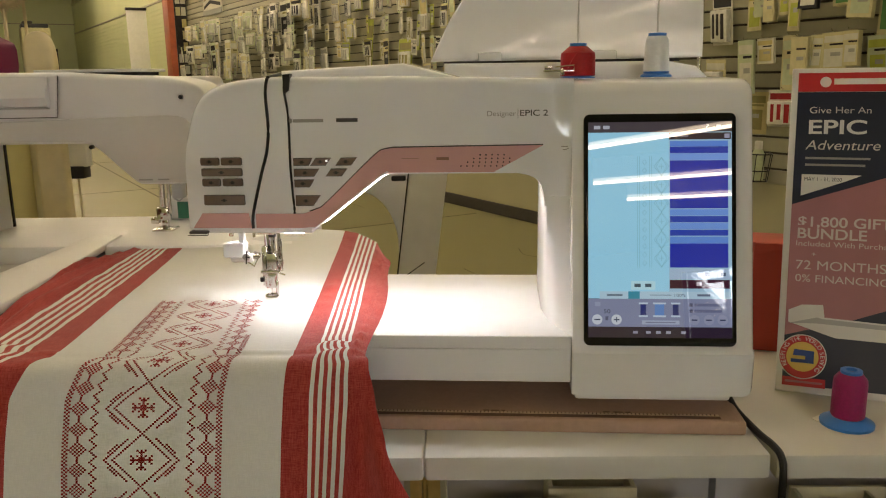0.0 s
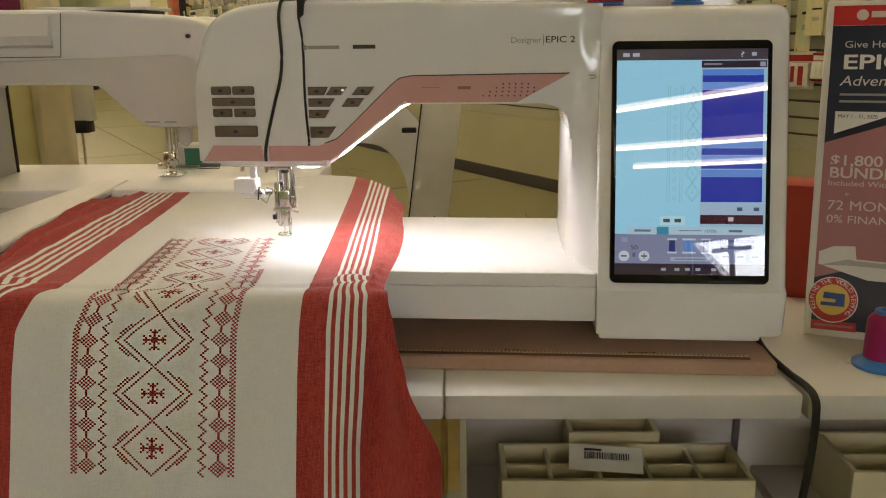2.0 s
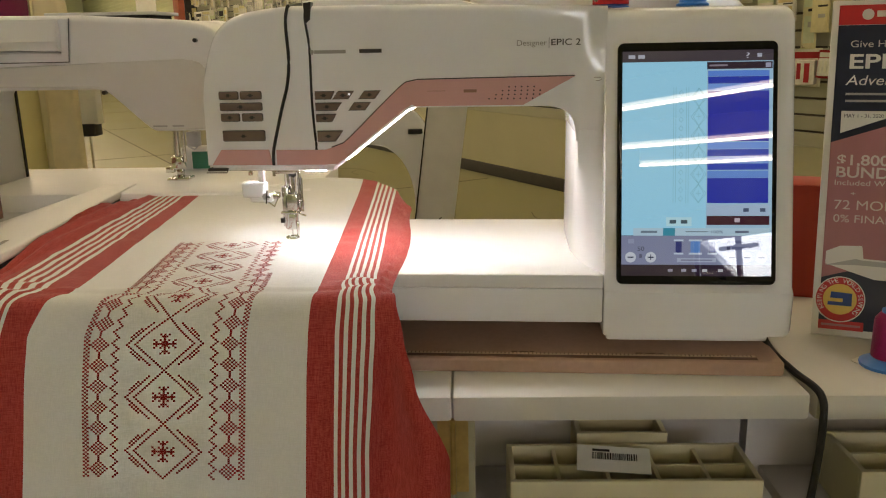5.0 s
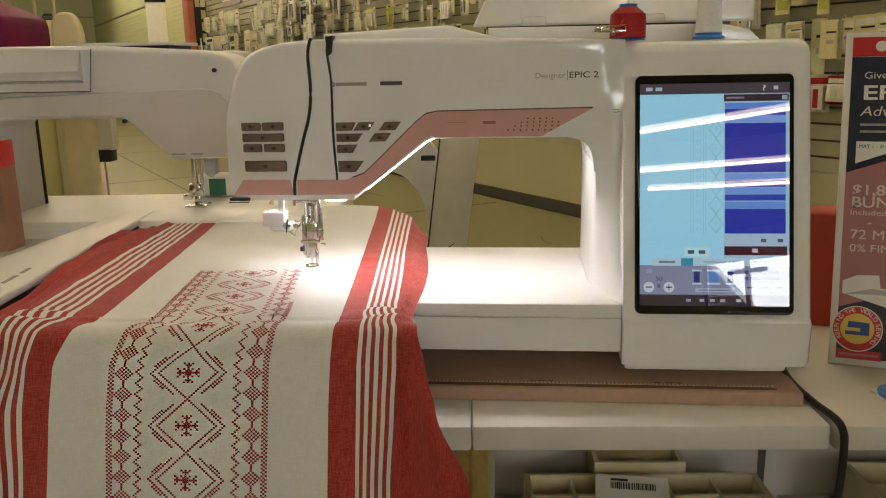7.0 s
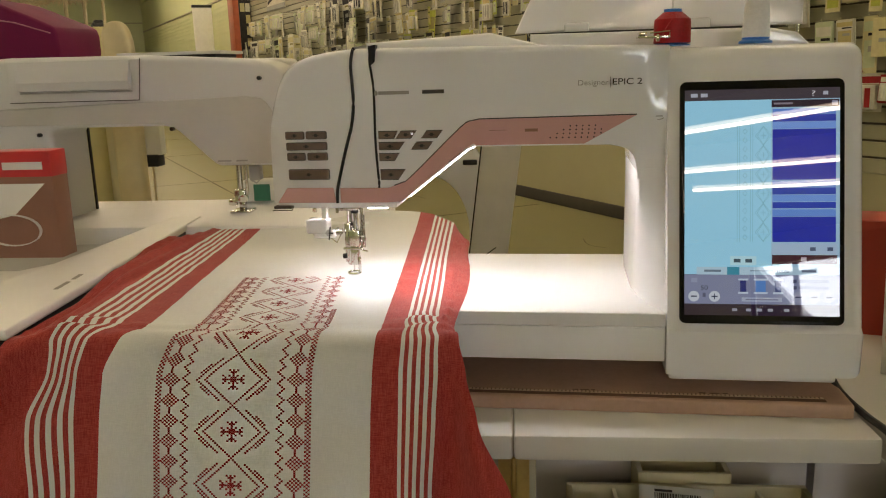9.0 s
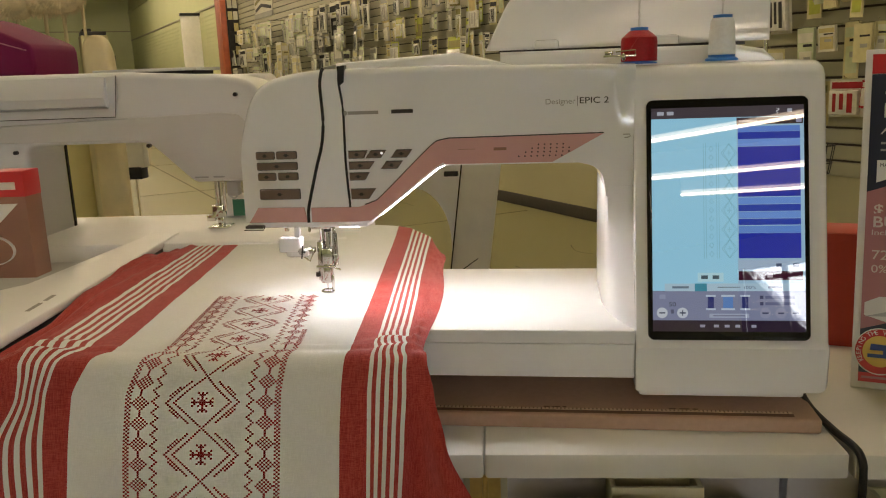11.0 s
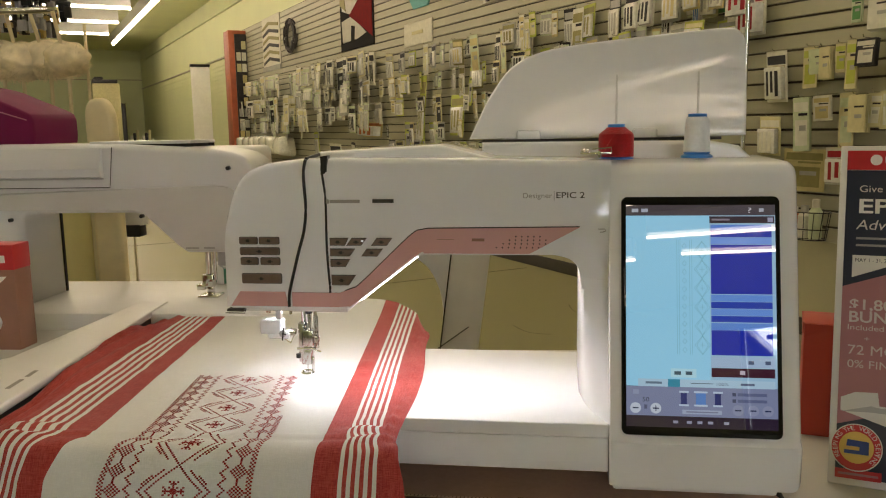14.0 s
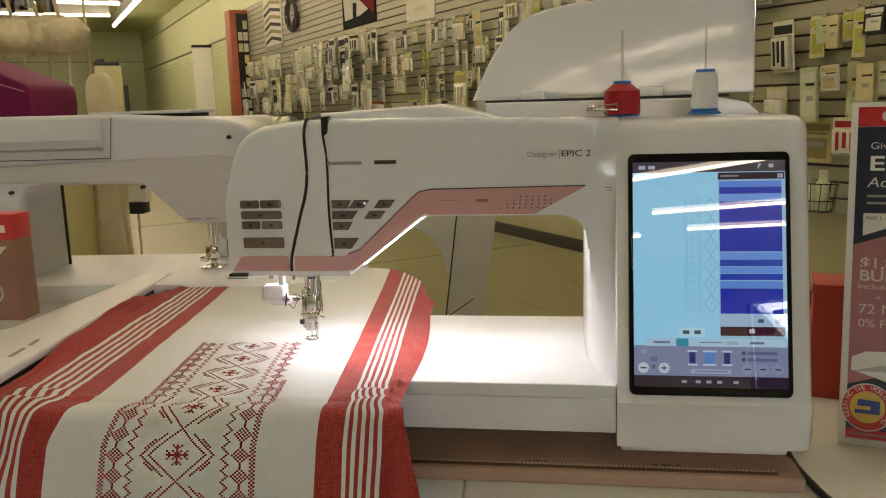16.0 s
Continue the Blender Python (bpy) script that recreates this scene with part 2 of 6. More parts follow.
def prism(pts, a0, a1, axis="y", r=0.0, seg=3):
    """A closed outline pushed from a0 to a1. axis y: outline in (x, z); x: in (y, z); z: in (x, y)."""
    put = {"y": lambda p, a: (p[0], a, p[1]), "x": lambda p, a: (a, p[0], p[1]), "z": lambda p, a: (p[0], p[1], a)}[axis]
    bm = bmesh.new()
    lo = [bm.verts.new(put(p, a0)) for p in pts]
    hi = [bm.verts.new(put(p, a1)) for p in pts]
    n = len(pts)
    bm.faces.new(lo)
    bm.faces.new(hi)
    for i in range(n):
        bm.faces.new((lo[i], lo[(i + 1) % n], hi[(i + 1) % n], hi[i]))
    bmesh.ops.recalc_face_normals(bm, faces=bm.faces)
    if r > 0:
        es = [e for e in bm.edges if (e.verts[0] in lo) == (e.verts[1] in lo) and e.calc_face_angle(0) > radians(30)]
        bmesh.ops.bevel(bm, geom=es, offset=r, segments=seg, profile=0.5, affect="EDGES", clamp_overlap=True)
    return bm


def lathe(profile, at=(0, 0, 0), seg=28):
    bm = bmesh.new()
    rings = []
    for r, z in profile:
        rings.append([bm.verts.new((at[0] + r * math.cos(2 * math.pi * i / seg), at[1] + r * math.sin(2 * math.pi * i / seg), at[2] + z)) for i in range(seg)])
    for a, b in zip(rings, rings[1:]):
        for i in range(seg):
            bm.faces.new((a[i], a[(i + 1) % seg], b[(i + 1) % seg], b[i]))
    bm.faces.new(rings[0])
    bm.faces.new(rings[-1])
    return bm


def tube(points, r, seg=8, into=None, flat=1.0):
    bm = bmesh.new() if into is None else into
    pts = [Vector(p) for p in points]
    rings = []
    for i, p in enumerate(pts):
        d = (pts[min(i + 1, len(pts) - 1)] - pts[max(i - 1, 0)]).normalized()
        u = d.cross(Vector((0, 0, 1)))
        if u.length < 0.05:
            u = d.cross(Vector((0, 1, 0)))
        u.normalize()
        v = d.cross(u)
        rr = r[i] if isinstance(r, (list, tuple)) else r
        rings.append([bm.verts.new(p + rr * (math.cos(2 * math.pi * k / seg) * u + flat * math.sin(2 * math.pi * k / seg) * v)) for k in range(seg)])
    for a, b in zip(rings, rings[1:]):
        for k in range(seg):
            bm.faces.new((a[k], a[(k + 1) % seg], b[(k + 1) % seg], b[k]))
    bm.faces.new(rings[0])
    bm.faces.new(rings[-1])
    return bm


def smooth_line(pts, n=8):
    """Points along a smooth curve through pts."""
    pts = [Vector(p) for p in pts]
    out = []
    for i in range(len(pts) - 1):
        p0, p1, p2, p3 = pts[max(i - 1, 0)], pts[i], pts[i + 1], pts[min(i + 2, len(pts) - 1)]
        for k in range(n):
            t = k / n
            out.append(0.5 * (2 * p1 + (p2 - p0) * t + (2 * p0 - 5 * p1 + 4 * p2 - p3) * t * t + (3 * p1 - p0 - 3 * p2 + p3) * t ** 3))
    return out + [pts[-1]]


def smooth2(pts, n=6):
    return [(v.x, v.y) for v in smooth_line([(p[0], p[1], 0) for p in pts], n)]


def round_rect(x0, x1, z0, z1, r, n=5):
    out = []
    for cx, cz, a in ((x1 - r, z1 - r, 0), (x0 + r, z1 - r, 90), (x0 + r, z0 + r, 180), (x1 - r, z0 + r, 270)):
        for k in range(n + 1):
            t = radians(a + 90 * k / n)
            out.append((cx + r * math.cos(t), cz + r * math.sin(t)))
    return out


def lettering(text, size, depth=0.0004, bold=0.0, shear=0.0, spread=1.0):
    """Letters in the x z plane, starting at the origin, facing -y."""
    cu = bpy.data.curves.new("lettering", "FONT")
    cu.body, cu.size, cu.extrude, cu.offset, cu.shear, cu.space_character = text, size, depth, bold, shear, spread
    ob = bpy.data.objects.new("lettering", cu)
    scene.collection.objects.link(ob)
    me = bpy.data.meshes.new_from_object(ob.evaluated_get(bpy.context.evaluated_depsgraph_get()))
    bm = bmesh.new()
    bm.from_mesh(me)
    bpy.data.objects.remove(ob)
    bpy.data.curves.remove(cu)
    bpy.data.meshes.remove(me)
    bm.transform(pose(0, 0, 0, 90))
    return bm


def wide(bm):
    xs = [v.co.x for v in bm.verts]
    return max(xs) - min(xs)


def fit_text(text, x, y, z, width, height, **kw):
    """Lettering whose left foot stands at (x, y, z), scaled to the given width and capital height."""
    bm = lettering(text, 1.0, depth=0.0, **kw)
    lo = min(v.co.x for v in bm.verts)
    bmesh.ops.translate(bm, vec=(-lo, 0, 0), verts=bm.verts)
    bmesh.ops.scale(bm, vec=(width / wide(bm), 1, height / 0.72), verts=bm.verts)
    bmesh.ops.translate(bm, vec=(x, y, z), verts=bm.verts)
    return bm


# ---- the room ----
def room_box(s0, s1, d0, d1, z0, z1, r=0.0):
    return box(s0, s1, d0, d1, z0, z1, r)


solo("floor", room_box(S_FRONT - 0.2, S_FAR + 0.2, -0.2, D_SIDE + 0.2, FLOOR - 0.1, FLOOR), M_FLOOR, "olive beige vinyl shop floor with thin seams", "floor", "structure", ROOM)
solo("ceiling", room_box(S_FRONT - 0.2, S_FAR + 0.2, -0.2, D_SIDE + 0.2, CEIL, CEIL + 0.1), M_CEIL, "pale painted shop ceiling", "ceiling", "structure", ROOM)
solo("wall_slat", room_box(S_FRONT - 0.2, S_FAR + 0.2, -0.2, -0.02, FLOOR, CEIL), M_WALL, "pale green painted long shop wall", "wall", "structure", ROOM)
solo("wall_far", room_box(S_FAR, S_FAR + 0.2, 0, D_SIDE, FLOOR, CEIL), M_WALL, "pale green painted far shop wall", "wall", "structure", ROOM)
solo("wall_side", room_box(S_FRONT, S_FAR, D_SIDE, D_SIDE + 0.2, FLOOR, CEIL), M_WALL, "pale painted side wall", "wall", "structure", ROOM)
solo("baseboard", box(S_FRONT + 0.3, S_FAR - 0.1, -0.02, 0.012, FLOOR, FLOOR + 0.085, 0.004), M_BASEB, "dark vinyl baseboard along the slat wall", "baseboard", "structure", ROOM)

# The low wall's shade is put into this panel's darker colour.
solo("wall_low_shaded", room_box(S_FRONT + 0.3, 10.9, -0.02, 0.004, FLOOR + 0.088, 0.578), mat("shaded_low_wall_olive", (0.40, 0.375, 0.225), 0.6, vary=0.07, size=2.0, bump=0.1, bump_size=60), "low wall under the slats, shade put into its olive beige colour", "wall", "structure", ROOM)

# slat panels: boards with a dark groove between
PITCH, SLAT_LOW, SLAT_HIGH, SLAT_END = 0.0765, 0.58, 2.80, 10.9
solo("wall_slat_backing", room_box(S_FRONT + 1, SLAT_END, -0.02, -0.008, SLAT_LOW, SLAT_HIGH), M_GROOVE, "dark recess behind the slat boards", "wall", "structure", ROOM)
panel = thing("wall_slat_panel", ROOM @ Matrix.Translation((0, 0, SLAT_LOW)), "beige slat wall panel with dark horizontal grooves", "wall", "", "structure")
rows = int((SLAT_HIGH - SLAT_LOW) / PITCH)
slat_me = None
for k in range(rows):
    z = SLAT_LOW + k * PITCH
    if slat_me is None:
        ob = part("slat", box(S_FRONT + 1, SLAT_END, -0.008, 0.008, z, z + PITCH - 0.011, 0.002, 1), M_SLAT, panel, "", ROOM)
        slat_me = ob.data
    else:
        ob = new("slat", slat_me)
        ob.parent = panel
        ob.location = (0, 0, k * PITCH)
# paler slat boards go on past the picture rack, under the rail
far_panel = thing("wall_slat_panel_far", ROOM @ Matrix.Translation((0, 0, SLAT_LOW)), "pale green slat boards on the far stretch of wall", "wall", "", "structure")
solo("wall_slat_backing_far", room_box(SLAT_END + 0.01, S_FAR - 0.3, -0.02, -0.010, SLAT_LOW, 2.45), M_WALL, "recess behind the pale slat boards", "wall", "structure", ROOM)
far_me = None
for k in range(int((2.45 - SLAT_LOW) / PITCH)):
    if far_me is None:
        ob = part("slat", box(SLAT_END + 0.01, S_FAR - 0.3, -0.010, 0.004, SLAT_LOW, SLAT_LOW + PITCH - 0.010, 0.002, 1), M_WALL, far_panel, "", ROOM)
        far_me = ob.data
    else:
        ob = new("slat", far_me)
        ob.parent = far_panel
        ob.location = (0, 0, k * PITCH)
# a rail where the painted wall begins, and the beam higher up
solo("trim", box(SLAT_END, S_FAR, -0.02, 0.02, 2.46, 2.49, 0.003), M_SLAT, "thin rail along the painted wall", "trim", "structure", ROOM)
solo("trim_high", box(S_FRONT, S_FAR, -0.02, 0.03, 3.27, 3.31, 0.003), M_WALL, "thin ledge under the ceiling", "trim", "structure", ROOM)

# shop front with windows behind the camera
front = solo("wall_front", merge(merge(box(S_FRONT - 0.15, S_FRONT, 0, D_SIDE, FLOOR, 1.0), box(S_FRONT - 0.15, S_FRONT, 0, D_SIDE, 3.20, CEIL)), merge(box(S_FRONT - 0.15, S_FRONT, 7.05, D_SIDE, 1.0, 3.20), box(S_FRONT - 0.15, S_FRONT, 0, 4.40, 1.0, 3.20))), M_WALL, "shop front wall round a window", "wall", "structure", ROOM)
win = thing("window_1", ROOM @ Matrix.Translation((S_FRONT - 0.07, 5.7, 1.0)), "shop window with dark mullions", "window", "", "structure")
for d in (4.40, 5.66, 6.99):
    part("mullion", box(S_FRONT - 0.1, S_FRONT - 0.04, d, d + 0.06, 1.0, 3.20), M_BLACK, win, "dark metal mullion", ROOM)
for d0, d1 in ((4.46, 5.66), (5.72, 6.99)):
    ob = part("pane", box(S_FRONT - 0.075, S_FRONT - 0.069, d0, d1, 1.0, 3.20), M_GLASS, win, "clear glass pane", ROOM)
    ob.visible_shadow = False
solo("backdrop", box(S_FRONT - 4.1, S_FRONT - 4.0, -3, 14, FLOOR, 6), M_OUTSIDE, "bright daylight outside the shop window", "backdrop", "structure", ROOM)

pole_out = thing("utility_pole", ROOM @ Matrix.Translation((S_FRONT - 2.9, 7.44, FLOOR)), "dark wooden utility pole outside the window", "utility pole")
part("pole", box(S_FRONT - 2.94, S_FRONT - 2.86, 7.40, 7.48, FLOOR, 5.2), M_INK, pole_out, "dark pole", ROOM)
part("crossarm", box(S_FRONT - 2.93, S_FRONT - 2.87, 7.10, 7.78, 3.60, 3.67), M_INK, pole_out, "dark crossarm", ROOM)
# Added shape, not a known building: cuts daylight and the screen's window reflection.
shop = thing("daylight_blocker", ROOM @ Matrix.Translation((S_FRONT - 3.4, 8.4, FLOOR)), "dark sloping shape added outside to block part of the daylight", "building")
part("wall", prism([(2.0, FLOOR), (2.0, 1.50), (6.3, 1.50), (7.45, 2.80), (8.40, 4.00), (9.6, 4.7), (11.5, 4.7), (11.5, FLOOR)], S_FRONT - 3.6, S_FRONT - 3.2, "x"), M_INK, shop, "dark face of the added shape", ROOM)
part("blocker_edge", prism([(6.27, 1.54), (8.38, 4.06), (9.6, 4.76), (11.6, 4.76), (11.6, 4.70), (9.6, 4.70), (8.40, 4.00), (6.3, 1.50)], S_FRONT - 3.7, S_FRONT - 3.1, "x"), M_GREYPL, shop, "grey sloping edge of the added shape", ROOM)

# ceiling lights: crosswise strips and one run along the wall
def strip_light(a, b, r=0.022, label="bare fluorescent strip light across the ceiling"):
    """A strip light from a to b, each (s, d) on the ceiling."""
    a, b = Vector((*a, 0)), Vector((*b, 0))
    way, mid = (b - a).normalized(), (a + b) / 2
    m = ROOM @ Matrix.Translation((mid.x, mid.y, 0)) @ Matrix(((way.x, -way.y, 0, 0), (way.y, way.x, 0, 0), (0, 0, 1, 0), (0, 0, 0, 1)))
    half = (b - a).length / 2
    t = thing("ceiling_light", m @ Matrix.Translation((0, 0, CEIL)), label, "ceiling light", "ceiling lights")
    part("housing", box(-half, half, -0.06, 0.06, 3.40, CEIL, 0.005), M_WHITE2, t, "", m)
    part("lamp_tube", prism([(r * 1.3 * math.cos(k * math.pi / 5), 3.37 + r * math.sin(k * math.pi / 5)) for k in range(10)], -half, half, "x"), M_TUBE, t, "glowing fluorescent tube", m)


for s in (-1.75, 0.35, 2.45, 4.55, 6.65, 8.75, 10.85, 12.95, 15.05, 17.2):
    strip_light((s, 1.45 if s > 0 else 3.4), (s, 5.0 if s > 0 else 6.6))
# three runs near the shop front, slightly askew
for a, b in (((-7.70, 6.30), (-8.30, 3.40)), ((-8.72, 6.30), (-9.85, 3.50)), ((-9.42, 6.28), (-10.75, 3.60)), ((-7.60, 8.60), (-7.68, 6.60)), ((-8.25, 8.80), (-8.62, 6.75)), ((-9.00, 8.70), (-9.35, 6.80))):
    strip_light(a, b, 0.015)
strip_light((-3.0, 1.15), (19.5, 1.15), 0.022, "long bare fluorescent strip light")

# ---- tables ----
def table(name, x0, x1, y0, y1, label):
    t = thing(name, Matrix.Translation(((x0 + x1) / 2, (y0 + y1) / 2, FLOOR)), label, "table", "display tables")
    part("tabletop", box(x0, x1, y0, y1, TABLE - 0.026, TABLE, 0.004), M_TABLE, t, "white laminate top")
    part("front_panel", box(x0 + 0.002, x1 - 0.002, y0 + 0.17, y0 + 0.188, FLOOR + 0.05, TABLE - 0.026), M_PANEL, t, "blue grey back panel")
    for x in (x0 + 0.002, x1 - 0.020):
        part("side_panel", box(x, x + 0.018, y0 + 0.19, y1 - 0.03, FLOOR, TABLE - 0.026, 0.002), M_PANEL, t)
    return t


table("display_table", 0.1652, 0.500, -0.068, 0.62, "white laminate display table under the sewing machine")
table("display_table", -1.3, 0.1646, -0.068, 0.62, "white laminate display table under two sewing machines")
table("display_table", 0.504, 1.3, -0.070, 0.45, "white laminate display table beside the sewing machine")


# ---- the big sewing and embroidery machine ----
mach = thing("sewing_machine", MACHINE @ Matrix.Translation((-0.1, 0.12, 0.797)), "large glossy white embroidery machine with rose pink trim and lit screen", "sewing machine")
MF = MACHINE
arm_out = [(-0.425, 0.962), (-0.424, 1.03)] + smooth2([(-0.420, 1.065), (-0.411, 1.090), (-0.397, 1.107), (-0.372, 1.117), (-0.33, 1.122)], 4) + \
    [(-0.2, 1.121), (-0.03, 1.1165), (-0.0115, 1.116), (-0.0115, 0.985), (-0.041, 0.985)] + \
    smooth2([(-0.041, 0.99), (-0.0445, 1.007), (-0.0535, 1.016), (-0.068, 1.020)], 4) + [(-0.205, 1.020)] + smooth2([(-0.213, 1.017), (-0.28, 0.966), (-0.288, 0.962), (-0.30, 0.961)], 3)
bm = prism(arm_out, 0.048, 0.205, "y")
tops = [e for e in bm.edges if abs(e.verts[0].co.y - e.verts[1].co.y) < 1e-6 and min(v.co.z for v in e.verts) > 1.06 and not all(abs(v.co.x + 0.0115) < 1e-4 for v in e.verts)]
bmesh.ops.bevel(bm, geom=tops, offset=0.017, segments=6, profile=0.5, affect="EDGES", clamp_overlap=True)
rest = [e for e in bm.edges if len(e.link_faces) == 2 and abs(e.verts[0].co.y - e.verts[1].co.y) < 1e-6 and max(v.co.z for v in e.verts) < 1.06 and e.calc_face_angle(0) > 0.6]
bmesh.ops.bevel(bm, geom=rest, offset=0.004, segments=3, profile=0.5, affect="EDGES", clamp_overlap=True)
for co, no in ((-0.036, (1, 0, 0)), (-0.030, (1, 0, 0)), (-0.024, (1, 0, 0)), (-0.018, (1, 0, 0)), (1.05, (0, 0, 1)), (1.075, (0, 0, 1)), (1.098, (0, 0, 1))):
    bmesh.ops.bisect_plane(bm, geom=bm.verts[:] + bm.edges[:] + bm.faces[:], plane_co=(co, 0, co), plane_no=no)
for v in bm.verts:
    if v.co.x > -0.0365 and v.co.y < 0.1 and v.co.z > 1.05:
        k = (v.co.x + 0.036) / 0.0245
        v.co.y += (k * k * (3 - 2 * k)) * min(0.0105, (v.co.z - 1.05) * 0.21)
part("arm", bm, M_WHITE, mach, "glossy white arm and head", MF, 40)
col = [(-0.005, 0.797), (-0.006, 0.842), (0.0005, 0.848), (0.0585, 1.101), (0.064, 1.109), (0.074, 1.113), (0.195, 1.115), (0.205, 1.105), (0.205, 0.797)]
bm = prism(col, -0.014, 0.170, "x")
for x, r in ((0.170, 0.011), (-0.014, 0.002)):
    rim_edges = [e for e in bm.edges if all(abs(v.co.x - x) < 1e-5 for v in e.verts)]
    bmesh.ops.bevel(bm, geom=rim_edges, offset=r, segments=5, profile=0.5, affect="EDGES", clamp_overlap=True)
part("column", bm, M_WHITE, mach, "glossy white column behind the screen", MF, 40)
bm = bmesh.new()
lows = [(-0.0135, 0.0005), (-0.018, 0.010), (-0.027, 0.030), (-0.036, 0.060), (-0.0415, 0.10), (-0.0415, 0.2), (-0.0125, 0.2)]
highs = [(-0.0135, 0.0470), (-0.020, 0.0474), (-0.030, 0.0475), (-0.0385, 0.0476), (-0.0414, 0.051), (-0.0414, 0.2), (-0.0125, 0.2)]
rings = []
for k in range(11):
    t = k / 10
    e = 1 - (1 - t) ** 1.6
    rings.append([bm.verts.new((a[0] + (b[0] - a[0]) * e, a[1] + (b[1] - a[1]) * e, 0.8575 + 0.138 * t)) for a, b in zip(lows, highs)])
for r0, r1 in zip(rings, rings[1:]):
    for i in range(len(lows)):
        j = (i + 1) % len(lows)
        bm.faces.new((r0[i], r0[j], r1[j], r1[i]))
bm.faces.new(rings[0])
bm.faces.new(rings[-1])
part("column_cheek", bm, M_WHITE, mach, "curved white cheek of the column", MF, 40)
part("foot_plinth", box(-0.010, 0.150, 0.005, 0.19, 0.787, 0.799, 0.004), M_WHITE, mach, "", MF)
part("bed_plate", box(-0.47, -0.0145, -0.0005, 0.261, 0.8438, 0.858, 0.0016, 3), M_BED, mach, "white bed plate lit by the sewing lamp", MF)
part("bed", box(-0.47, -0.0145, 0.0, 0.26, 0.808, 0.8434, 0.0014), M_BED, mach, "", MF)
part("top_cover", prism([(-0.322, 1.110), (-0.322, 1.128), (-0.19, 1.134), (-0.105, 1.112)], 0.075, 0.21, "y", 0.004), M_WHITE, mach, "white top cover", MF)
part("thread_tray", prism([(-0.152, 1.110), (-0.152, 1.134), (0.10, 1.133), (0.132, 1.127), (0.150, 1.110)], 0.150, 0.21, "y", 0.005), M_WHITE, mach, "white back of the thread tray", MF)
# standing lid
lid_out = smooth2([(-0.172, 1.137), (-0.158, 1.166), (-0.144, 1.192), (-0.120, 1.222), (-0.084, 1.239), (-0.025, 1.248), (0.072, 1.257), (0.128, 1.261), (0.144, 1.256), (0.150, 1.240), (0.151, 1.18), (0.150, 1.137)], 4)
bm = prism(lid_out, 0.200, 0.214, "y", 0.006, 3)
for k in range(1, 21):
    bmesh.ops.bisect_plane(bm, geom=bm.verts[:] + bm.edges[:] + bm.faces[:], plane_co=(0, 0, 1.137 + 0.006 * k), plane_no=(0, 0, 1))
for v in bm.verts:
    h = v.co.z - 1.137
    v.co.y += (0.112 + 0.36 * v.co.x) * h + 0.0008 * math.sin(v.co.x * 23)
lid = part("lid", bm, M_LID, mach, "open white top lid standing upright", MF, 50)
for x in (-0.10, 0.035):
    part("lid_hinge", merge(box(x - 0.014, x + 0.014, 0.19, 0.206, 1.130, 1.147, 0.003), box(x - 0.03, x + 0.03, 0.196, 0.2, 1.134, 1.137)), M_WHITE, mach, "white ribbed hinge", MF)
part("lid_gap", box(-0.155, 0.12, 0.188, 0.1925, 1.133, 1.1365), M_BLACK, mach, "dark gap along the hinge", MF)
# pink trim
pink = [(-0.043, 1.049), (-0.2, 1.0475)] + smooth2([(-0.208, 1.046), (-0.220, 1.039), (-0.272, 0.990), (-0.283, 0.983), (-0.298, 0.978)], 4) + [(-0.350, 0.978), (-0.350, 0.9625), (-0.299, 0.9625)] + \
    smooth2([(-0.287, 0.9635), (-0.279, 0.968), (-0.214, 1.0185), (-0.204, 1.0215)], 3) + [(-0.094, 1.0215)]
part("pink_trim", prism(pink, 0.0462, 0.05, "y", 0.0006, 1), M_PINK, mach, "rose pink lacquer band", MF)
part("trim_gap", tube([(x, 0.0474, z + 0.0006) for x, z in pink[:2 + (len(pink) - 2) // 2] if z > 0.9775], 0.0006, 5), M_INK, mach, "fine dark joint above the band", MF)
part("pink_trim", prism([(-0.409, 0.9785), (-0.358, 0.9785), (-0.355, 0.9625), (-0.420, 0.9625)], 0.0462, 0.05, "y", 0.0006, 1), M_PINK, mach, "rose pink lacquer band", MF)
part("lamp_strip", prism([(-0.2835, 0.9625), (-0.2795, 0.9655), (-0.2150, 1.0150), (-0.2055, 1.0188), (-0.066, 1.0192), (-0.066, 1.0183), (-0.2050, 1.0179), (-0.2143, 1.0141), (-0.2787, 0.9646)], 0.080, 0.092, "y"), M_LED, mach, "glowing strip lamp under the arm", MF)
# Unseen fill lamp, added to widen the light pool left of the needle.
for fill_x in (-0.39,):
    part("head_lamp", box(fill_x, fill_x + 0.016, 0.10, 0.116, 0.9515, 0.9552, 0.001), M_LED2, mach, "glowing lamp under the head", MF)
part("head_lamp", box(-0.327, -0.305, 0.072, 0.092, 0.9515, 0.9552, 0.001), M_LED2, mach, "glowing lamp under the head", MF)
part("head_base", box(-0.422, -0.290, 0.052, 0.2, 0.9555, 0.9625, 0.002), M_WHITE, mach, "", MF)
part("thread_cutter", merge(box(-0.425, -0.405, 0.045, 0.056, 0.9560, 0.9590, 0.0008), tube([(-0.426, 0.0445, 0.9548), (-0.404, 0.0445, 0.9548), (-0.402, 0.0445, 0.9595)], 0.0006, 5)), M_INK, mach, "small dark thread cutter", MF)
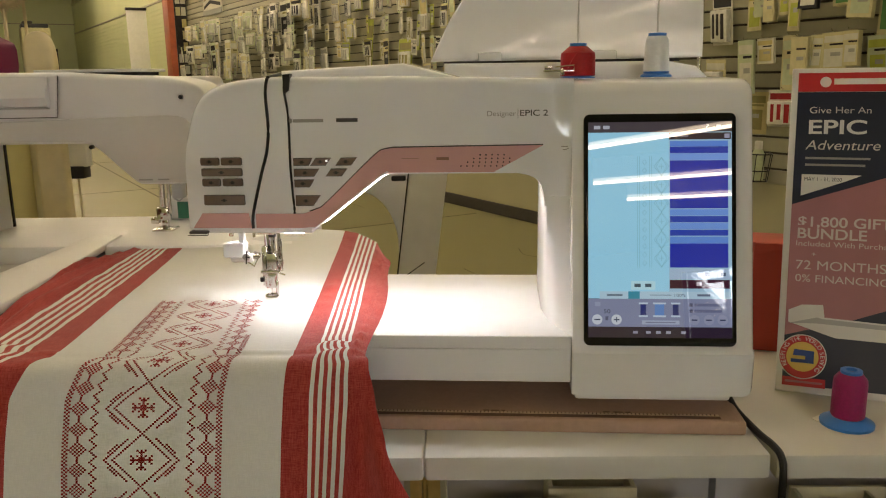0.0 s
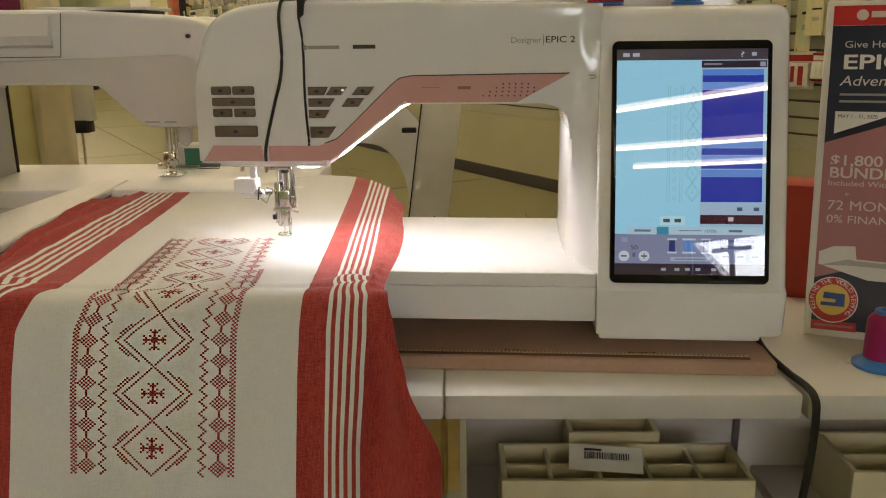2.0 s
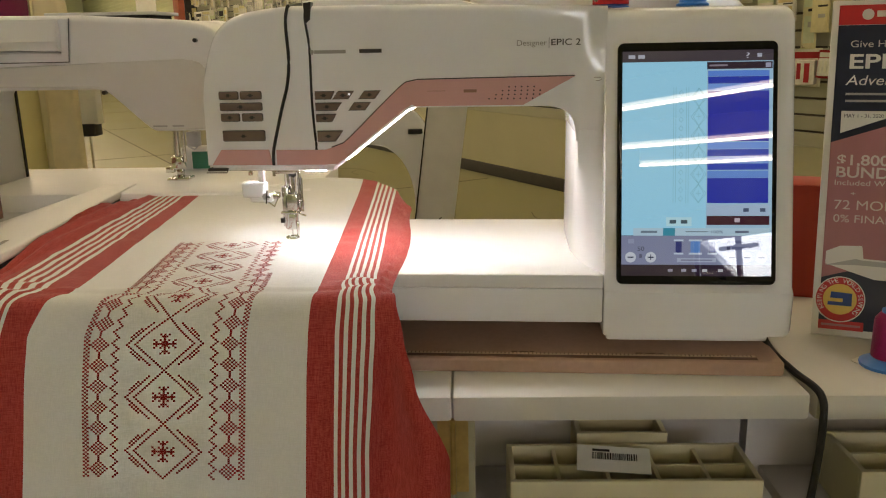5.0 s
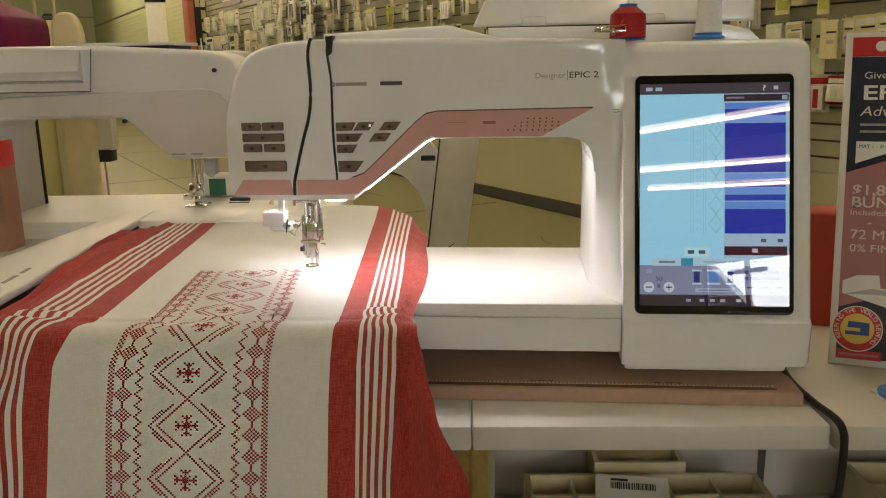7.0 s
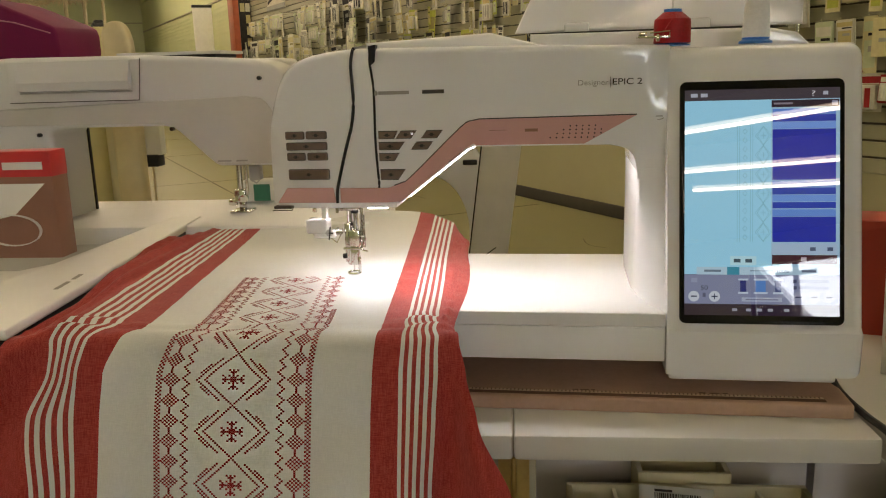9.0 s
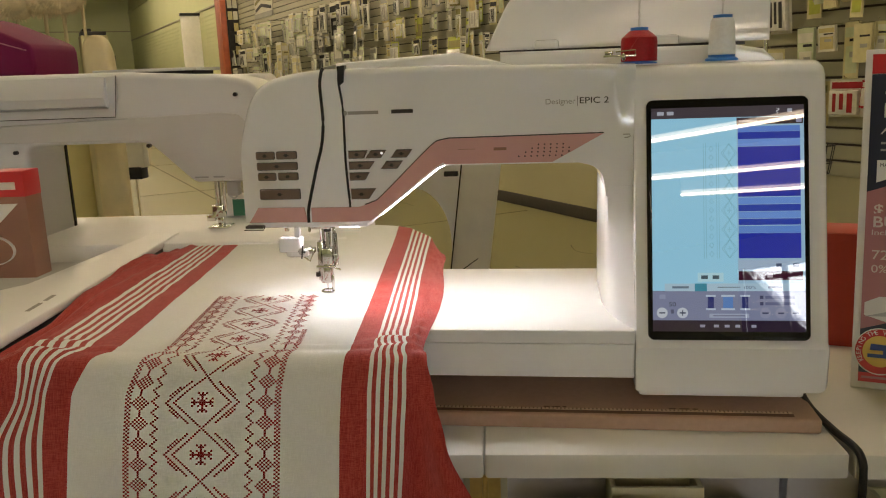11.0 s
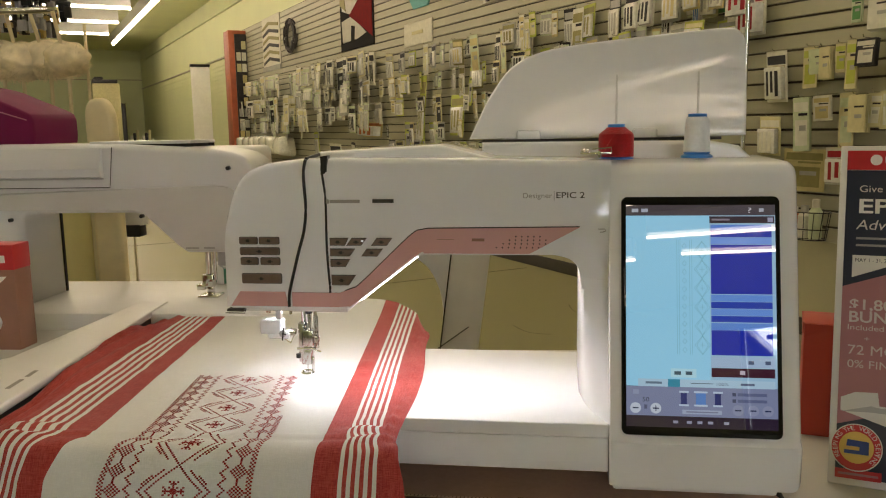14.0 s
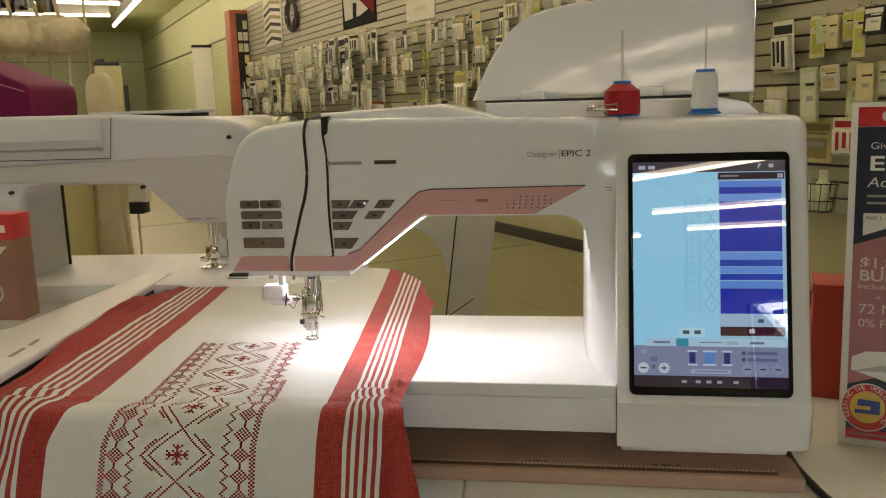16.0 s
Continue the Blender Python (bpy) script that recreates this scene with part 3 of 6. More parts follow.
# thread slots in the head
for line, w in (([(-0.329, 1.121), (-0.332, 1.105), (-0.331, 1.07), (-0.334, 1.045), (-0.341, 1.022), (-0.350, 0.99), (-0.3535, 0.975), (-0.354, 0.962)], 0.0017),
                ([(-0.309, 1.1225), (-0.312, 1.11), (-0.309, 1.08), (-0.3095, 1.03), (-0.3085, 1.0), (-0.3075, 0.982), (-0.309, 0.972), (-0.314, 0.9695), (-0.326, 0.972), (-0.342, 0.9765)], 0.0013)):
    pts = smooth_line([(x, 0.0475, z) for x, z in line], 5)
    part("thread_slot", tube(pts, w, 8), M_BLACK, mach, "dark threading slot", MF)
part("thread_slot_top", prism([(-0.3125, 1.124), (-0.3045, 1.125), (-0.3065, 1.108), (-0.3115, 1.104)], 0.0455, 0.056, "y"), M_BLACK, mach, "wide dark mouth of the slot", MF)
part("head_groove", tube([(-0.329, 0.05, 1.1215), (-0.326, 0.09, 1.125)], 0.002, 6), M_BLACK, mach, "", MF)


def button(pts, icon=True):
    b = part("button", prism(pts, 0.0455, 0.049, "y", 0.0008, 2), M_BUTTON, mach, "bronze push button", MF)
    cx, cz = sum(p[0] for p in pts) / len(pts), sum(p[1] for p in pts) / len(pts)
    hx, hz = max(abs(p[0] - cx) for p in pts), max(abs(p[1] - cz) for p in pts)
    part("button_gap", prism([(cx + (p[0] - cx) * (1 + 0.0007 / hx), cz + (p[1] - cz) * (1 + 0.0007 / hz)) for p in pts], 0.0474, 0.0488, "y"), M_INK, b, "dark gap round the button", MF, 0)
    part("symbol", merge(box(cx - 0.0015, cx + 0.0015, 0.0451, 0.0456, cz - 0.0016, cz + 0.0016), box(cx - 0.0032, cx + 0.0032, 0.0451, 0.0456, cz - 0.0005, cz + 0.0003)), M_INK, b, "dark printed symbol", MF)


def rect(x0, x1, z0, z1):
    return round_rect(x0, x1, z0, z1, 0.0015, 3)


for r4 in ((-0.4065, -0.387, 1.031, 1.038), (-0.384, -0.3625, 1.031, 1.038), (-0.4062, -0.3625, 1.0195, 1.0265), (-0.406, -0.387, 1.0085, 1.0155), (-0.3835, -0.3625, 1.0085, 1.0155), (-0.4055, -0.3615, 0.988, 0.998)):
    button(rect(*r4))
for x0, x1, z0, z1, k in ((-0.3055, -0.286, 1.030, 1.037, 0.004), (-0.2875, -0.266, 1.030, 1.037, 0.006), (-0.2605, -0.2385, 1.030, 1.037, 0.006), (-0.3055, -0.279, 1.0185, 1.0255, 0.006), (-0.2715, -0.249, 1.0185, 1.0255, 0.006), (-0.3055, -0.285, 1.007, 1.014, 0.005), (-0.305, -0.279, 0.987, 0.997, 0.008)):
    lean = k if x0 < -0.3 else 0.0
    button([(x0, z0), (x1 - k, z0), (x1, z1), (x0 + (0 if lean else k), z1)])
part("indicator_light", box(-0.271, -0.269, 0.0449, 0.046, 1.0335, 1.0355), glow("indicator", (1, 1, 1), 2.0), mach, "small white indicator light", MF)
# printed names on the arm
part("brand_mark", merge(prism([(-0.307 + 0.0022 * math.cos(a), 1.0765 + 0.0026 * math.sin(a)) for a in [i * math.pi / 8 for i in range(16)]], 0.0465, 0.0485, "y"), box(-0.304, -0.272, 0.0466, 0.0485, 1.0748, 1.0782)), M_INKGREY, mach, "small grey printed mark", MF)
part("brand_mark", box(-0.258, -0.2355, 0.0466, 0.0485, 1.0748, 1.0787), M_INK, mach, "small dark printed mark", MF)
part("model_name", fit_text("Designer", -0.1005, 0.0472, 1.079, 0.0295, 0.0056), M_INKGREY, mach, "thin grey printed name", MF, 0)
part("model_rule", box(-0.0692, -0.0688, 0.0468, 0.049, 1.0765, 1.0865), M_INK, mach, "", MF)
part("model_name", fit_text("EPIC 2", -0.0668, 0.0472, 1.079, 0.0285, 0.0062, bold=0.006), M_INK, mach, "dark printed name", MF, 0)
part("trim_print", merge(box(-0.19, -0.172, 0.0455, 0.0464, 1.0362, 1.0366), box(-0.1535, -0.1405, 0.0455, 0.0464, 1.0345, 1.0375)), M_BROWNCARD, mach, "small printed mark on the trim", MF)
bm = bmesh.new()
for r, (z, x0, n) in enumerate(((1.0395, -0.108, 5), (1.0358, -0.1145, 7), (1.0320, -0.121, 8), (1.0280, -0.128, 8))):
    for k in range(n):
        merge(bm, prism([(x0 + k * 0.0062 + 0.00085 * math.cos(a), z + 0.00085 * math.sin(a)) for a in [i * math.pi / 4 for i in range(8)]], 0.0458, 0.0475, "y"))
part("speaker_holes", bm, M_BLACK, mach, "rows of small dark speaker holes", MF, kind="stuff")
part("socket_mark", tube([(-0.0245, 0.0455, 1.0475), (-0.018, 0.0455, 1.0475), (-0.017, 0.0455, 1.0455), (-0.020, 0.0455, 1.0443), (-0.023, 0.0455, 1.0443)], 0.0005, 5), M_INKGREY, mach, "small grey hook outline", MF)
# thread guide on the top edge
part("thread_guide", merge(box(-0.043, -0.012, 0.052, 0.075, 1.1225, 1.1245, 0.0005), merge(box(-0.042, -0.034, 0.055, 0.066, 1.125, 1.1285, 0.001), tube([(-0.031, 0.058, 1.1275), (-0.012, 0.058, 1.129), (-0.012, 0.058, 1.1235)], 0.0007, 6))), M_CHROME, mach, "small steel thread guide", MF)
part("thread_guide_knob", lathe([(0.0012, 0), (0.0022, 0.002), (0.002, 0.005), (0.0008, 0.007)], (-0.024, 0.053, 1.119), 12), M_CHROME, mach, "", MF)

# screen on the leaning column face: its own frame, x across, z up the glass
TILT = math.degrees(math.atan2(0.052, 0.227))
SF = MACHINE @ pose(0, -0.0006, 0.852, -TILT, 0, 0)
SW, SH = 0.150, 0.2330
screen = part("screen", prism(round_rect(-0.002, SW, -0.003, SH, 0.006), -0.0025, 0.004, "y", 0.0008, 2), mat("black_screen_glass", (0.006, 0.006, 0.008), 0.012, vary=0, coat=0.0), mach, "glossy black framed portrait touch screen", SF)
GL = {}


def lit(name, color, strength=0.75):
    if color not in GL:
        m = mat("lit_" + name, color, 0.012, vary=0.0)
        b = m.node_tree.nodes["Principled BSDF"]
        b.inputs["Base Color"].default_value = (0.006, 0.006, 0.008, 1)
        b.inputs["IOR"].default_value = 1.75
        b.inputs["Emission Color"].default_value = (*color, 1)
        b.inputs["Emission Strength"].default_value = strength
        GL[color] = m
    return GL[color]


def area(name, x0, x1, z0, z1, color, level=0, label="", strength=0.75):
    """A lit field on the glass; x and z run from 0 to 1 over the shining area."""
    ax, az, w, h = 0.0025, 0.0055, SW - 0.007, SH - 0.014
    y = -0.0026 - 0.00012 * level
    return part(name, box(ax + x0 * w, ax + x1 * w, y, y + 0.0001, az + z0 * h, az + z1 * h), lit(name, color, strength), screen, label, SF, 0)


area("status_bar", 0, 1, 0.952, 1.0, (0.055, 0.045, 0.055), 0, "dark status bar")
area("design_view", 0, 0.565, 0.181, 0.952, (0.29, 0.62, 0.80), 0, "pale blue design view")
area("colour_list", 0.565, 1, 0.181, 0.952, (0.30, 0.50, 0.64), 0, "list of blue thread colours")
area("list_title", 0.565, 0.995, 0.917, 0.948, (0.028, 0.016, 0.026), 1)
for z0, z1, c in ((0.885, 0.910, (0.09, 0.22, 0.62)), (0.853, 0.884, (0.018, 0.04, 0.36)), (0.822, 0.852, (0.15, 0.30, 0.68)), (0.598, 0.820, (0.014, 0.025, 0.34)), (0.565, 0.594, (0.12, 0.27, 0.66)), (0.533, 0.563, (0.018, 0.05, 0.38)), (0.502, 0.531, (0.13, 0.28, 0.66)), (0.472, 0.500, (0.018, 0.05, 0.40)), (0.437, 0.468, (0.10, 0.24, 0.62)), (0.325, 0.436, (0.014, 0.028, 0.36))):
    area("colour_swatch", 0.572, 0.975, z0, z1, c, 1)
area("button_strip", 0.57, 0.985, 0.270, 0.318, (0.34, 0.47, 0.62), 1)
area("selected_swatch", 0.57, 0.985, 0.228, 0.268, (0.045, 0.008, 0.022), 1, "dark red selected row")
area("tool_strip", 0.08, 0.985, 0.180, 0.214, (0.38, 0.55, 0.66), 1)
area("tool_key", 0.28, 0.36, 0.180, 0.214, (0.03, 0.25, 0.36), 2, "teal search key")
area("control_panel", 0, 1, 0.050, 0.180, (0.19, 0.22, 0.34), 0, "grey blue control panel")
area("navigation_bar", 0, 1, 0, 0.050, (0.022, 0.012, 0.028), 0, "dark navigation bar")
area("small_keys", 0.30, 0.47, 0.222, 0.262, (0.42, 0.68, 0.76), 1)
for cx in (0.345, 0.42):
    area("key_symbol", cx - 0.022, cx + 0.022, 0.234, 0.250, (0.05, 0.09, 0.12), 2)
for x0, x1, c in ((0.365, 0.405, (0.02, 0.03, 0.16)), (0.465, 0.53, (0.09, 0.22, 0.52)), (0.59, 0.63, (0.02, 0.03, 0.14))):
    area("spool_picture", x0, x1, 0.100, 0.160, c, 1)
    area("spool_rim", x0 - 0.012, x1 + 0.012, 0.155, 0.163, (0.45, 0.55, 0.66), 2)
    area("spool_rim", x0 - 0.012, x1 + 0.012, 0.096, 0.104, (0.45, 0.55, 0.66), 2)
area("value_field", 0.375, 0.635, 0.062, 0.080, (0.33, 0.39, 0.50), 1)
area("value_text", 0.40, 0.61, 0.068, 0.074, (0.16, 0.18, 0.28), 2)
for z in (0.118, 0.146):
    area("value_text", 0.74, 0.93, z, z + 0.013, (0.10, 0.12, 0.22), 2)
    area("value_symbol", 0.705, 0.728, z - 0.001, z + 0.014, (0.05, 0.06, 0.12), 2)
for cx, c in ((0.062, (0.5, 0.56, 0.62)), (0.198, (0.5, 0.56, 0.62)), (0.74, (0.24, 0.27, 0.38)), (0.84, (0.24, 0.27, 0.38)), (0.935, (0.24, 0.27, 0.38))):
    ax, az, w, h = 0.0025, 0.0055, SW - 0.007, SH - 0.014
    part("round_key", prism([(ax + cx * w + 0.0052 * math.cos(i * math.pi / 10), az + 0.083 * h + 0.0052 * math.sin(i * math.pi / 10)) for i in range(20)], -0.00272, -0.0026, "y"), lit("round_key", c), screen, "round key", SF, 0)
    area("key_sign", cx - 0.020, cx + 0.020, 0.080, 0.086, (0.02, 0.03, 0.08), 3)
area("key_sign", 0.195, 0.201, 0.070, 0.096, (0.02, 0.03, 0.08), 3)
SX0, SZ0, SXW, SZH = 0.0025, 0.0055, SW - 0.007, SH - 0.014
for text, fx, fz, fw, fh, c in (("50", 0.108, 0.112, 0.046, 0.020, (0.03, 0.035, 0.07)), ("100%", 0.602, 0.190, 0.078, 0.014, (0.10, 0.14, 0.2)), ("?", 0.822, 0.964, 0.022, 0.024, (0.55, 0.58, 0.62))):
    part("screen_text", fit_text(text, SX0 + fx * SXW, -0.00295, SZ0 + fz * SZH, fw * SXW, fh * SZH), lit("screen_text", c), screen, "small printed sign", SF, 0)
area("value_text", 0.12, 0.14, 0.080, 0.098, (0.08, 0.09, 0.16), 2)
area("frame_symbol", 0.045, 0.085, 0.145, 0.165, (0.26, 0.30, 0.42), 1)
for cx in (0.33, 0.42, 0.49, 0.56, 0.665):
    area("navigation_symbol", cx - 0.016, cx + 0.016, 0.019, 0.031, (0.32, 0.34, 0.42), 1)
area("tool_text", 0.13, 0.24, 0.192, 0.202, (0.12, 0.18, 0.24), 2)
area("tool_slider", 0.43, 0.58, 0.196, 0.199, (0.05, 0.08, 0.12), 2)
area("tool_text", 0.76, 0.85, 0.192, 0.202, (0.1, 0.13, 0.2), 2)
for cx in (0.83, 0.94):
    area("step_symbol", cx - 0.018, cx + 0.018, 0.286, 0.302, (0.06, 0.09, 0.16), 2)
area("note_symbol", 0.755, 0.79, 0.240, 0.258, (0.5, 0.45, 0.5), 2)
area("list_text", 0.58, 0.70, 0.929, 0.937, (0.22, 0.2, 0.24), 2)
area("window_symbol", 0.95, 0.985, 0.922, 0.942, (0.3, 0.32, 0.42), 2)
for x0, x1 in ((0.04, 0.085), (0.105, 0.15), (0.895, 0.925)):
    area("status_symbol", x0, x1, 0.968, 0.984, (0.4, 0.44, 0.5), 1)
# faint drawing of the stitched pattern in the design view
bm = bmesh.new()
ax, az, w, h = 0.0025, 0.0055, SW - 0.007, SH - 0.014


def drawn(x0, z0, x1, z1, wd=0.00022):
    a, b = Vector((ax + x0 * w, 0, az + z0 * h)), Vector((ax + x1 * w, 0, az + z1 * h))
    d = (b - a).normalized()
    n = Vector((-d.z, 0, d.x)) * wd
    bm.faces.new([bm.verts.new((p.x, -0.00272, p.z)) for p in (a - n, b - n, b + n, a + n)])


for x in (0.345, 0.360, 0.43, 0.445):
    drawn(x, 0.325, x, 0.84)
for k in range(13):
    z = 0.345 + k * 0.039
    for a, b in (((0.38, z), (0.395, z + 0.012)), ((0.395, z + 0.012), (0.41, z)), ((0.41, z), (0.395, z - 0.012)), ((0.395, z - 0.012), (0.38, z))):
        drawn(*a, *b)
for k in range(6):
    z = 0.368 + k * 0.085
    for sx in (-1, 1):
        for o in (0.0, 0.014):
            drawn(0.513 + sx * (0.052 - o), z, 0.513 - sx * o * 0.2, z + 0.042)
            drawn(0.513 + sx * (0.052 - o), z, 0.513 - sx * o * 0.2, z - 0.042)
    drawn(0.495, z, 0.53, z)
    drawn(0.513, z - 0.013, 0.513, z + 0.013)
part("pattern_drawing", bm, lit("pattern_line", (0.19, 0.45, 0.56)), screen, "faint line drawing of the stitched pattern", SF, 0, "stuff")

# needle, presser foot and needle threader
part("needle_bar", lathe([(0.0036, 0), (0.0036, 0.05)], (-0.352, 0.108, 0.915), 14), M_CHROME, mach, "steel needle bar", MF)
part("presser_bar", lathe([(0.0046, 0), (0.0046, 0.058)], (-0.359, 0.116, 0.905), 14), M_CHROME, mach, "steel presser bar", MF)
part("guide_bar", lathe([(0.0022, 0), (0.0022, 0.045)], (-0.3435, 0.104, 0.915), 10), M_CHROME, mach, "", MF)
part("needle_clamp", merge(box(-0.361, -0.346, 0.100, 0.116, 0.902, 0.922, 0.002), lathe([(0.002, 0), (0.0035, 0.004), (0.0035, 0.008)], (-0.343, 0.106, 0.905), 12)), M_CHROME, mach, "steel needle clamp", MF)
part("needle", lathe([(0.0003, 0), (0.0008, 0.006), (0.0009, 0.034)], (-0.355, 0.106, 0.868), 8), M_CHROME, mach, "fine steel needle", MF)
part("presser_foot", merge(box(-0.362, -0.349, 0.101, 0.115, 0.880, 0.903, 0.0025), merge(tube([(-0.355 + 0.007 * math.cos(a), 0.106 + 0.007 * math.sin(a), 0.8705) for a in [i * math.pi / 8 for i in range(17)]], 0.0012, 6), box(-0.350, -0.347, 0.104, 0.108, 0.871, 0.889, 0.0008))), M_CHROME, mach, "steel embroidery foot", MF)
part("foot_screw", lathe([(0.0026, 0), (0.0026, 0.005)], (-0.364, 0.1, 0.889), 10), M_BLACK, mach, "small black screw", MF)
part("needle_threader", merge(merge(box(-0.404, -0.378, 0.085, 0.102, 0.920, 0.937, 0.003, 3), box(-0.397, -0.370, 0.088, 0.098, 0.914, 0.924, 0.003)), box(-0.386, -0.380, 0.09, 0.098, 0.936, 0.956, 0.001)), M_WHITE, mach, "white plastic needle threader", MF)
part("threader_hook", merge(tube([(-0.378, 0.09, 0.916), (-0.370, 0.092, 0.909), (-0.366, 0.094, 0.918), (-0.37, 0.096, 0.926)], 0.001, 6), box(-0.374, -0.364, 0.09, 0.1, 0.918, 0.924, 0.001)), M_CHROME, mach, "bent steel hook", MF)
part("head_plate", merge(box(-0.398, -0.330, 0.07, 0.14, 0.9525, 0.9565, 0.001), box(-0.37, -0.345, 0.095, 0.12, 0.945, 0.953, 0.002)), M_CHROME, mach, "steel plate under the head", MF)


part("bar_collar", merge(lathe([(0.0052, 0), (0.0058, 0.001), (0.0058, 0.0025), (0.0052, 0.0035)], (-0.359, 0.116, 0.9255), 14), lathe([(0.0042, 0), (0.0046, 0.001), (0.0046, 0.003), (0.0042, 0.004)], (-0.352, 0.108, 0.9405), 14)), M_BLACK, mach, "thin dark collars on the bars", MF)
part("foot_shank", merge(box(-0.3635, -0.3565, 0.100, 0.108, 0.884, 0.930, 0.0012), box(-0.3655, -0.3440, 0.099, 0.104, 0.8985, 0.9015, 0.0008)), M_CHROME, mach, "flat steel foot shank", MF)
part("foot_lever", tube(smooth_line([(-0.3425, 0.102, 0.950), (-0.3405, 0.101, 0.930), (-0.3400, 0.101, 0.912), (-0.3440, 0.101, 0.900), (-0.3370, 0.101, 0.8965)], 4), 0.0011, 8), M_CHROME, mach, "bent steel lever beside the foot", MF)
part("needle_guard", box(-0.3440, -0.3385, 0.098, 0.100, 0.902, 0.940, 0.0006), mat("clear_guard", (0.9, 0.92, 0.9), 0.08, vary=0, trans=1.0), mach, "clear plastic needle guard", MF)
part("threader_wheel", prism([(-0.3765 + 0.0042 * math.cos(k * math.pi / 8), 0.9215 + 0.0042 * math.sin(k * math.pi / 8)) for k in range(16)], 0.084, 0.088, "y", 0.0006, 1), M_GREYPL, mach, "small grey threader wheel", MF)
part("threader_pin", merge(tube([(-0.381, 0.086, 0.9215), (-0.372, 0.083, 0.9215)], 0.0009, 6), tube([(-0.3765, 0.083, 0.914), (-0.3745, 0.083, 0.929)], 0.0008, 6)), M_BLACK, mach, "dark pin across the wheel", MF)
part("head_screw", merge(lathe([(0.0022, 0), (0.0026, 0.001), (0.0026, 0.006)], (-0.392, 0.085, 0.9455), 12), lathe([(0.0018, 0), (0.0018, 0.009)], (-0.367, 0.088, 0.9440), 10)), M_CHROME, mach, "small steel screws under the head", MF)

# ---- what stands on and round the machine ----
def spool(name, at, r0, r1, h, thread_m, label, rim, cap, cap_m=M_BLUE, flare=0.35, waist=0.0, foot=0.009):
    t = thing(name, Matrix.Translation(at), label, "thread spool")
    part("base", lathe([(rim, 0), (rim, foot * 0.33), (rim * 0.8, foot * 0.66), (r0 * 1.02, foot)], at), cap_m, t, "blue plastic spool base")
    part("thread", lathe([(r0 * 0.9, foot * 0.9), (r0, foot * 1.15), (r0 + waist, h * 0.3), (r1 + waist, h * (1 - flare)), (r1 * 0.97, h * (1 - flare * 0.6)), (cap * 1.05, h)], at), thread_m, t, "wound sewing thread")
    part("cap", lathe([(cap, h - 0.001), (cap, h + 0.003), (cap * 0.55, h + 0.0035), (cap * 0.5, h - 0.002)], at), cap_m, t, "blue plastic spool cap")
    return t


def at_machine(x, y, z):
    return MACHINE @ Vector((x, y, z))


spool("thread_spool", at_machine(-0.004, 0.105, 1.1155), 0.0185, 0.0185, 0.0335, M_THREADRED, "crimson thread spool with blue cap on the machine", 0.0185, 0.009, flare=0.35, foot=0.0025)
spool("thread_spool", at_machine(0.081, 0.115, 1.1155), 0.0135, 0.0120, 0.043, M_THREADWHITE, "white thread cone with blue base and cap", 0.0165, 0.0095, flare=0.12, foot=0.006)
spool("thread_spool", (0.603, 0.0, TABLE), 0.0165, 0.0165, 0.056, M_THREADMAG, "magenta thread spool on a blue foot", 0.0265, 0.0105, flare=0.2)
for x, y, z in ((-0.004, 0.105, 1.205), (0.081, 0.115, 1.207)):
    part("spool_pin", lathe([(0.0012, 0), (0.0012, z - 1.117), (0.0005, z - 1.115)], (x, y, 1.114), 10), M_WHITE2, mach, "thin pale spool pin", MF)
part("thread_tail", tube(smooth_line([(-0.004, 0.0865, 1.145), (-0.012, 0.08, 1.135), (-0.018, 0.066, 1.1255)], 4), 0.0004, 5), M_THREADRED, mach, "red thread leading off", MF)
pole = thing("thread_stand", MACHINE @ Matrix.Translation((0.155, 0.24, TABLE)), "tall chrome thread stand pole behind the machine", "thread stand")
part("pole", lathe([(0.0028, 0), (0.0028, 0.85)], (0.155, 0.24, TABLE + 0.01), 12), M_CHROME, pole, "chrome pole", MF)
part("foot", lathe([(0.035, 0), (0.035, 0.006), (0.006, 0.012)], (0.155, 0.24, TABLE), 20), M_GREYPL, pole, "", MF)

# feet, the beige board with its ruler
for x in (0.03, 0.125, -0.25, -0.40):
    for y in (0.06, 0.18):
        part("rubber_foot", lathe([(0.011, 0), (0.012, 0.034 if x < 0 else 0.0135)], (x, y, 0.7752), 14), M_GREYPL, mach, "grey rubber foot", MF)
board = thing("base_board", MACHINE @ Matrix.Translation((-0.08, 0.12, TABLE)), "thick beige board with a ruler under the machine", "board")
part("board", box(-0.47, 0.161, -0.018, 0.27, TABLE, 0.775, 0.003, 3), M_BOARD, board, "beige board", MF)
part("ruler", box(-0.33, 0.1365, -0.0055, -0.0005, 0.7745, 0.7755), M_RULERFACE, board, "narrow tape ruler", MF)
part("groove", box(-0.33, 0.137, -0.0118, -0.0056, 0.7745, 0.7754), M_RULER, board, "dark brown groove", MF)
bm = bmesh.new()
for k in range(116):
    x = -0.328 + k * 0.004
    box(x, x + 0.0010, -0.0038 if k % 5 else -0.0052, -0.0006, 0.77545, 0.77565, into=bm)
part("ruler_scale", bm, M_RULER, board, "fine dark ruler marks", MF, 0, "stuff")
bm = bmesh.new()
for x, w in ((-0.105, 0.006), (-0.097, 0.009), (-0.086, 0.004), (0.02, 0.007), (0.03, 0.01), (0.043, 0.005)):
    box(x, x + w, 0.0015, 0.0035, 0.7750, 0.7753, into=bm)
part("board_print", bm, M_RULER, board, "small brown print", MF, 0, "stuff")

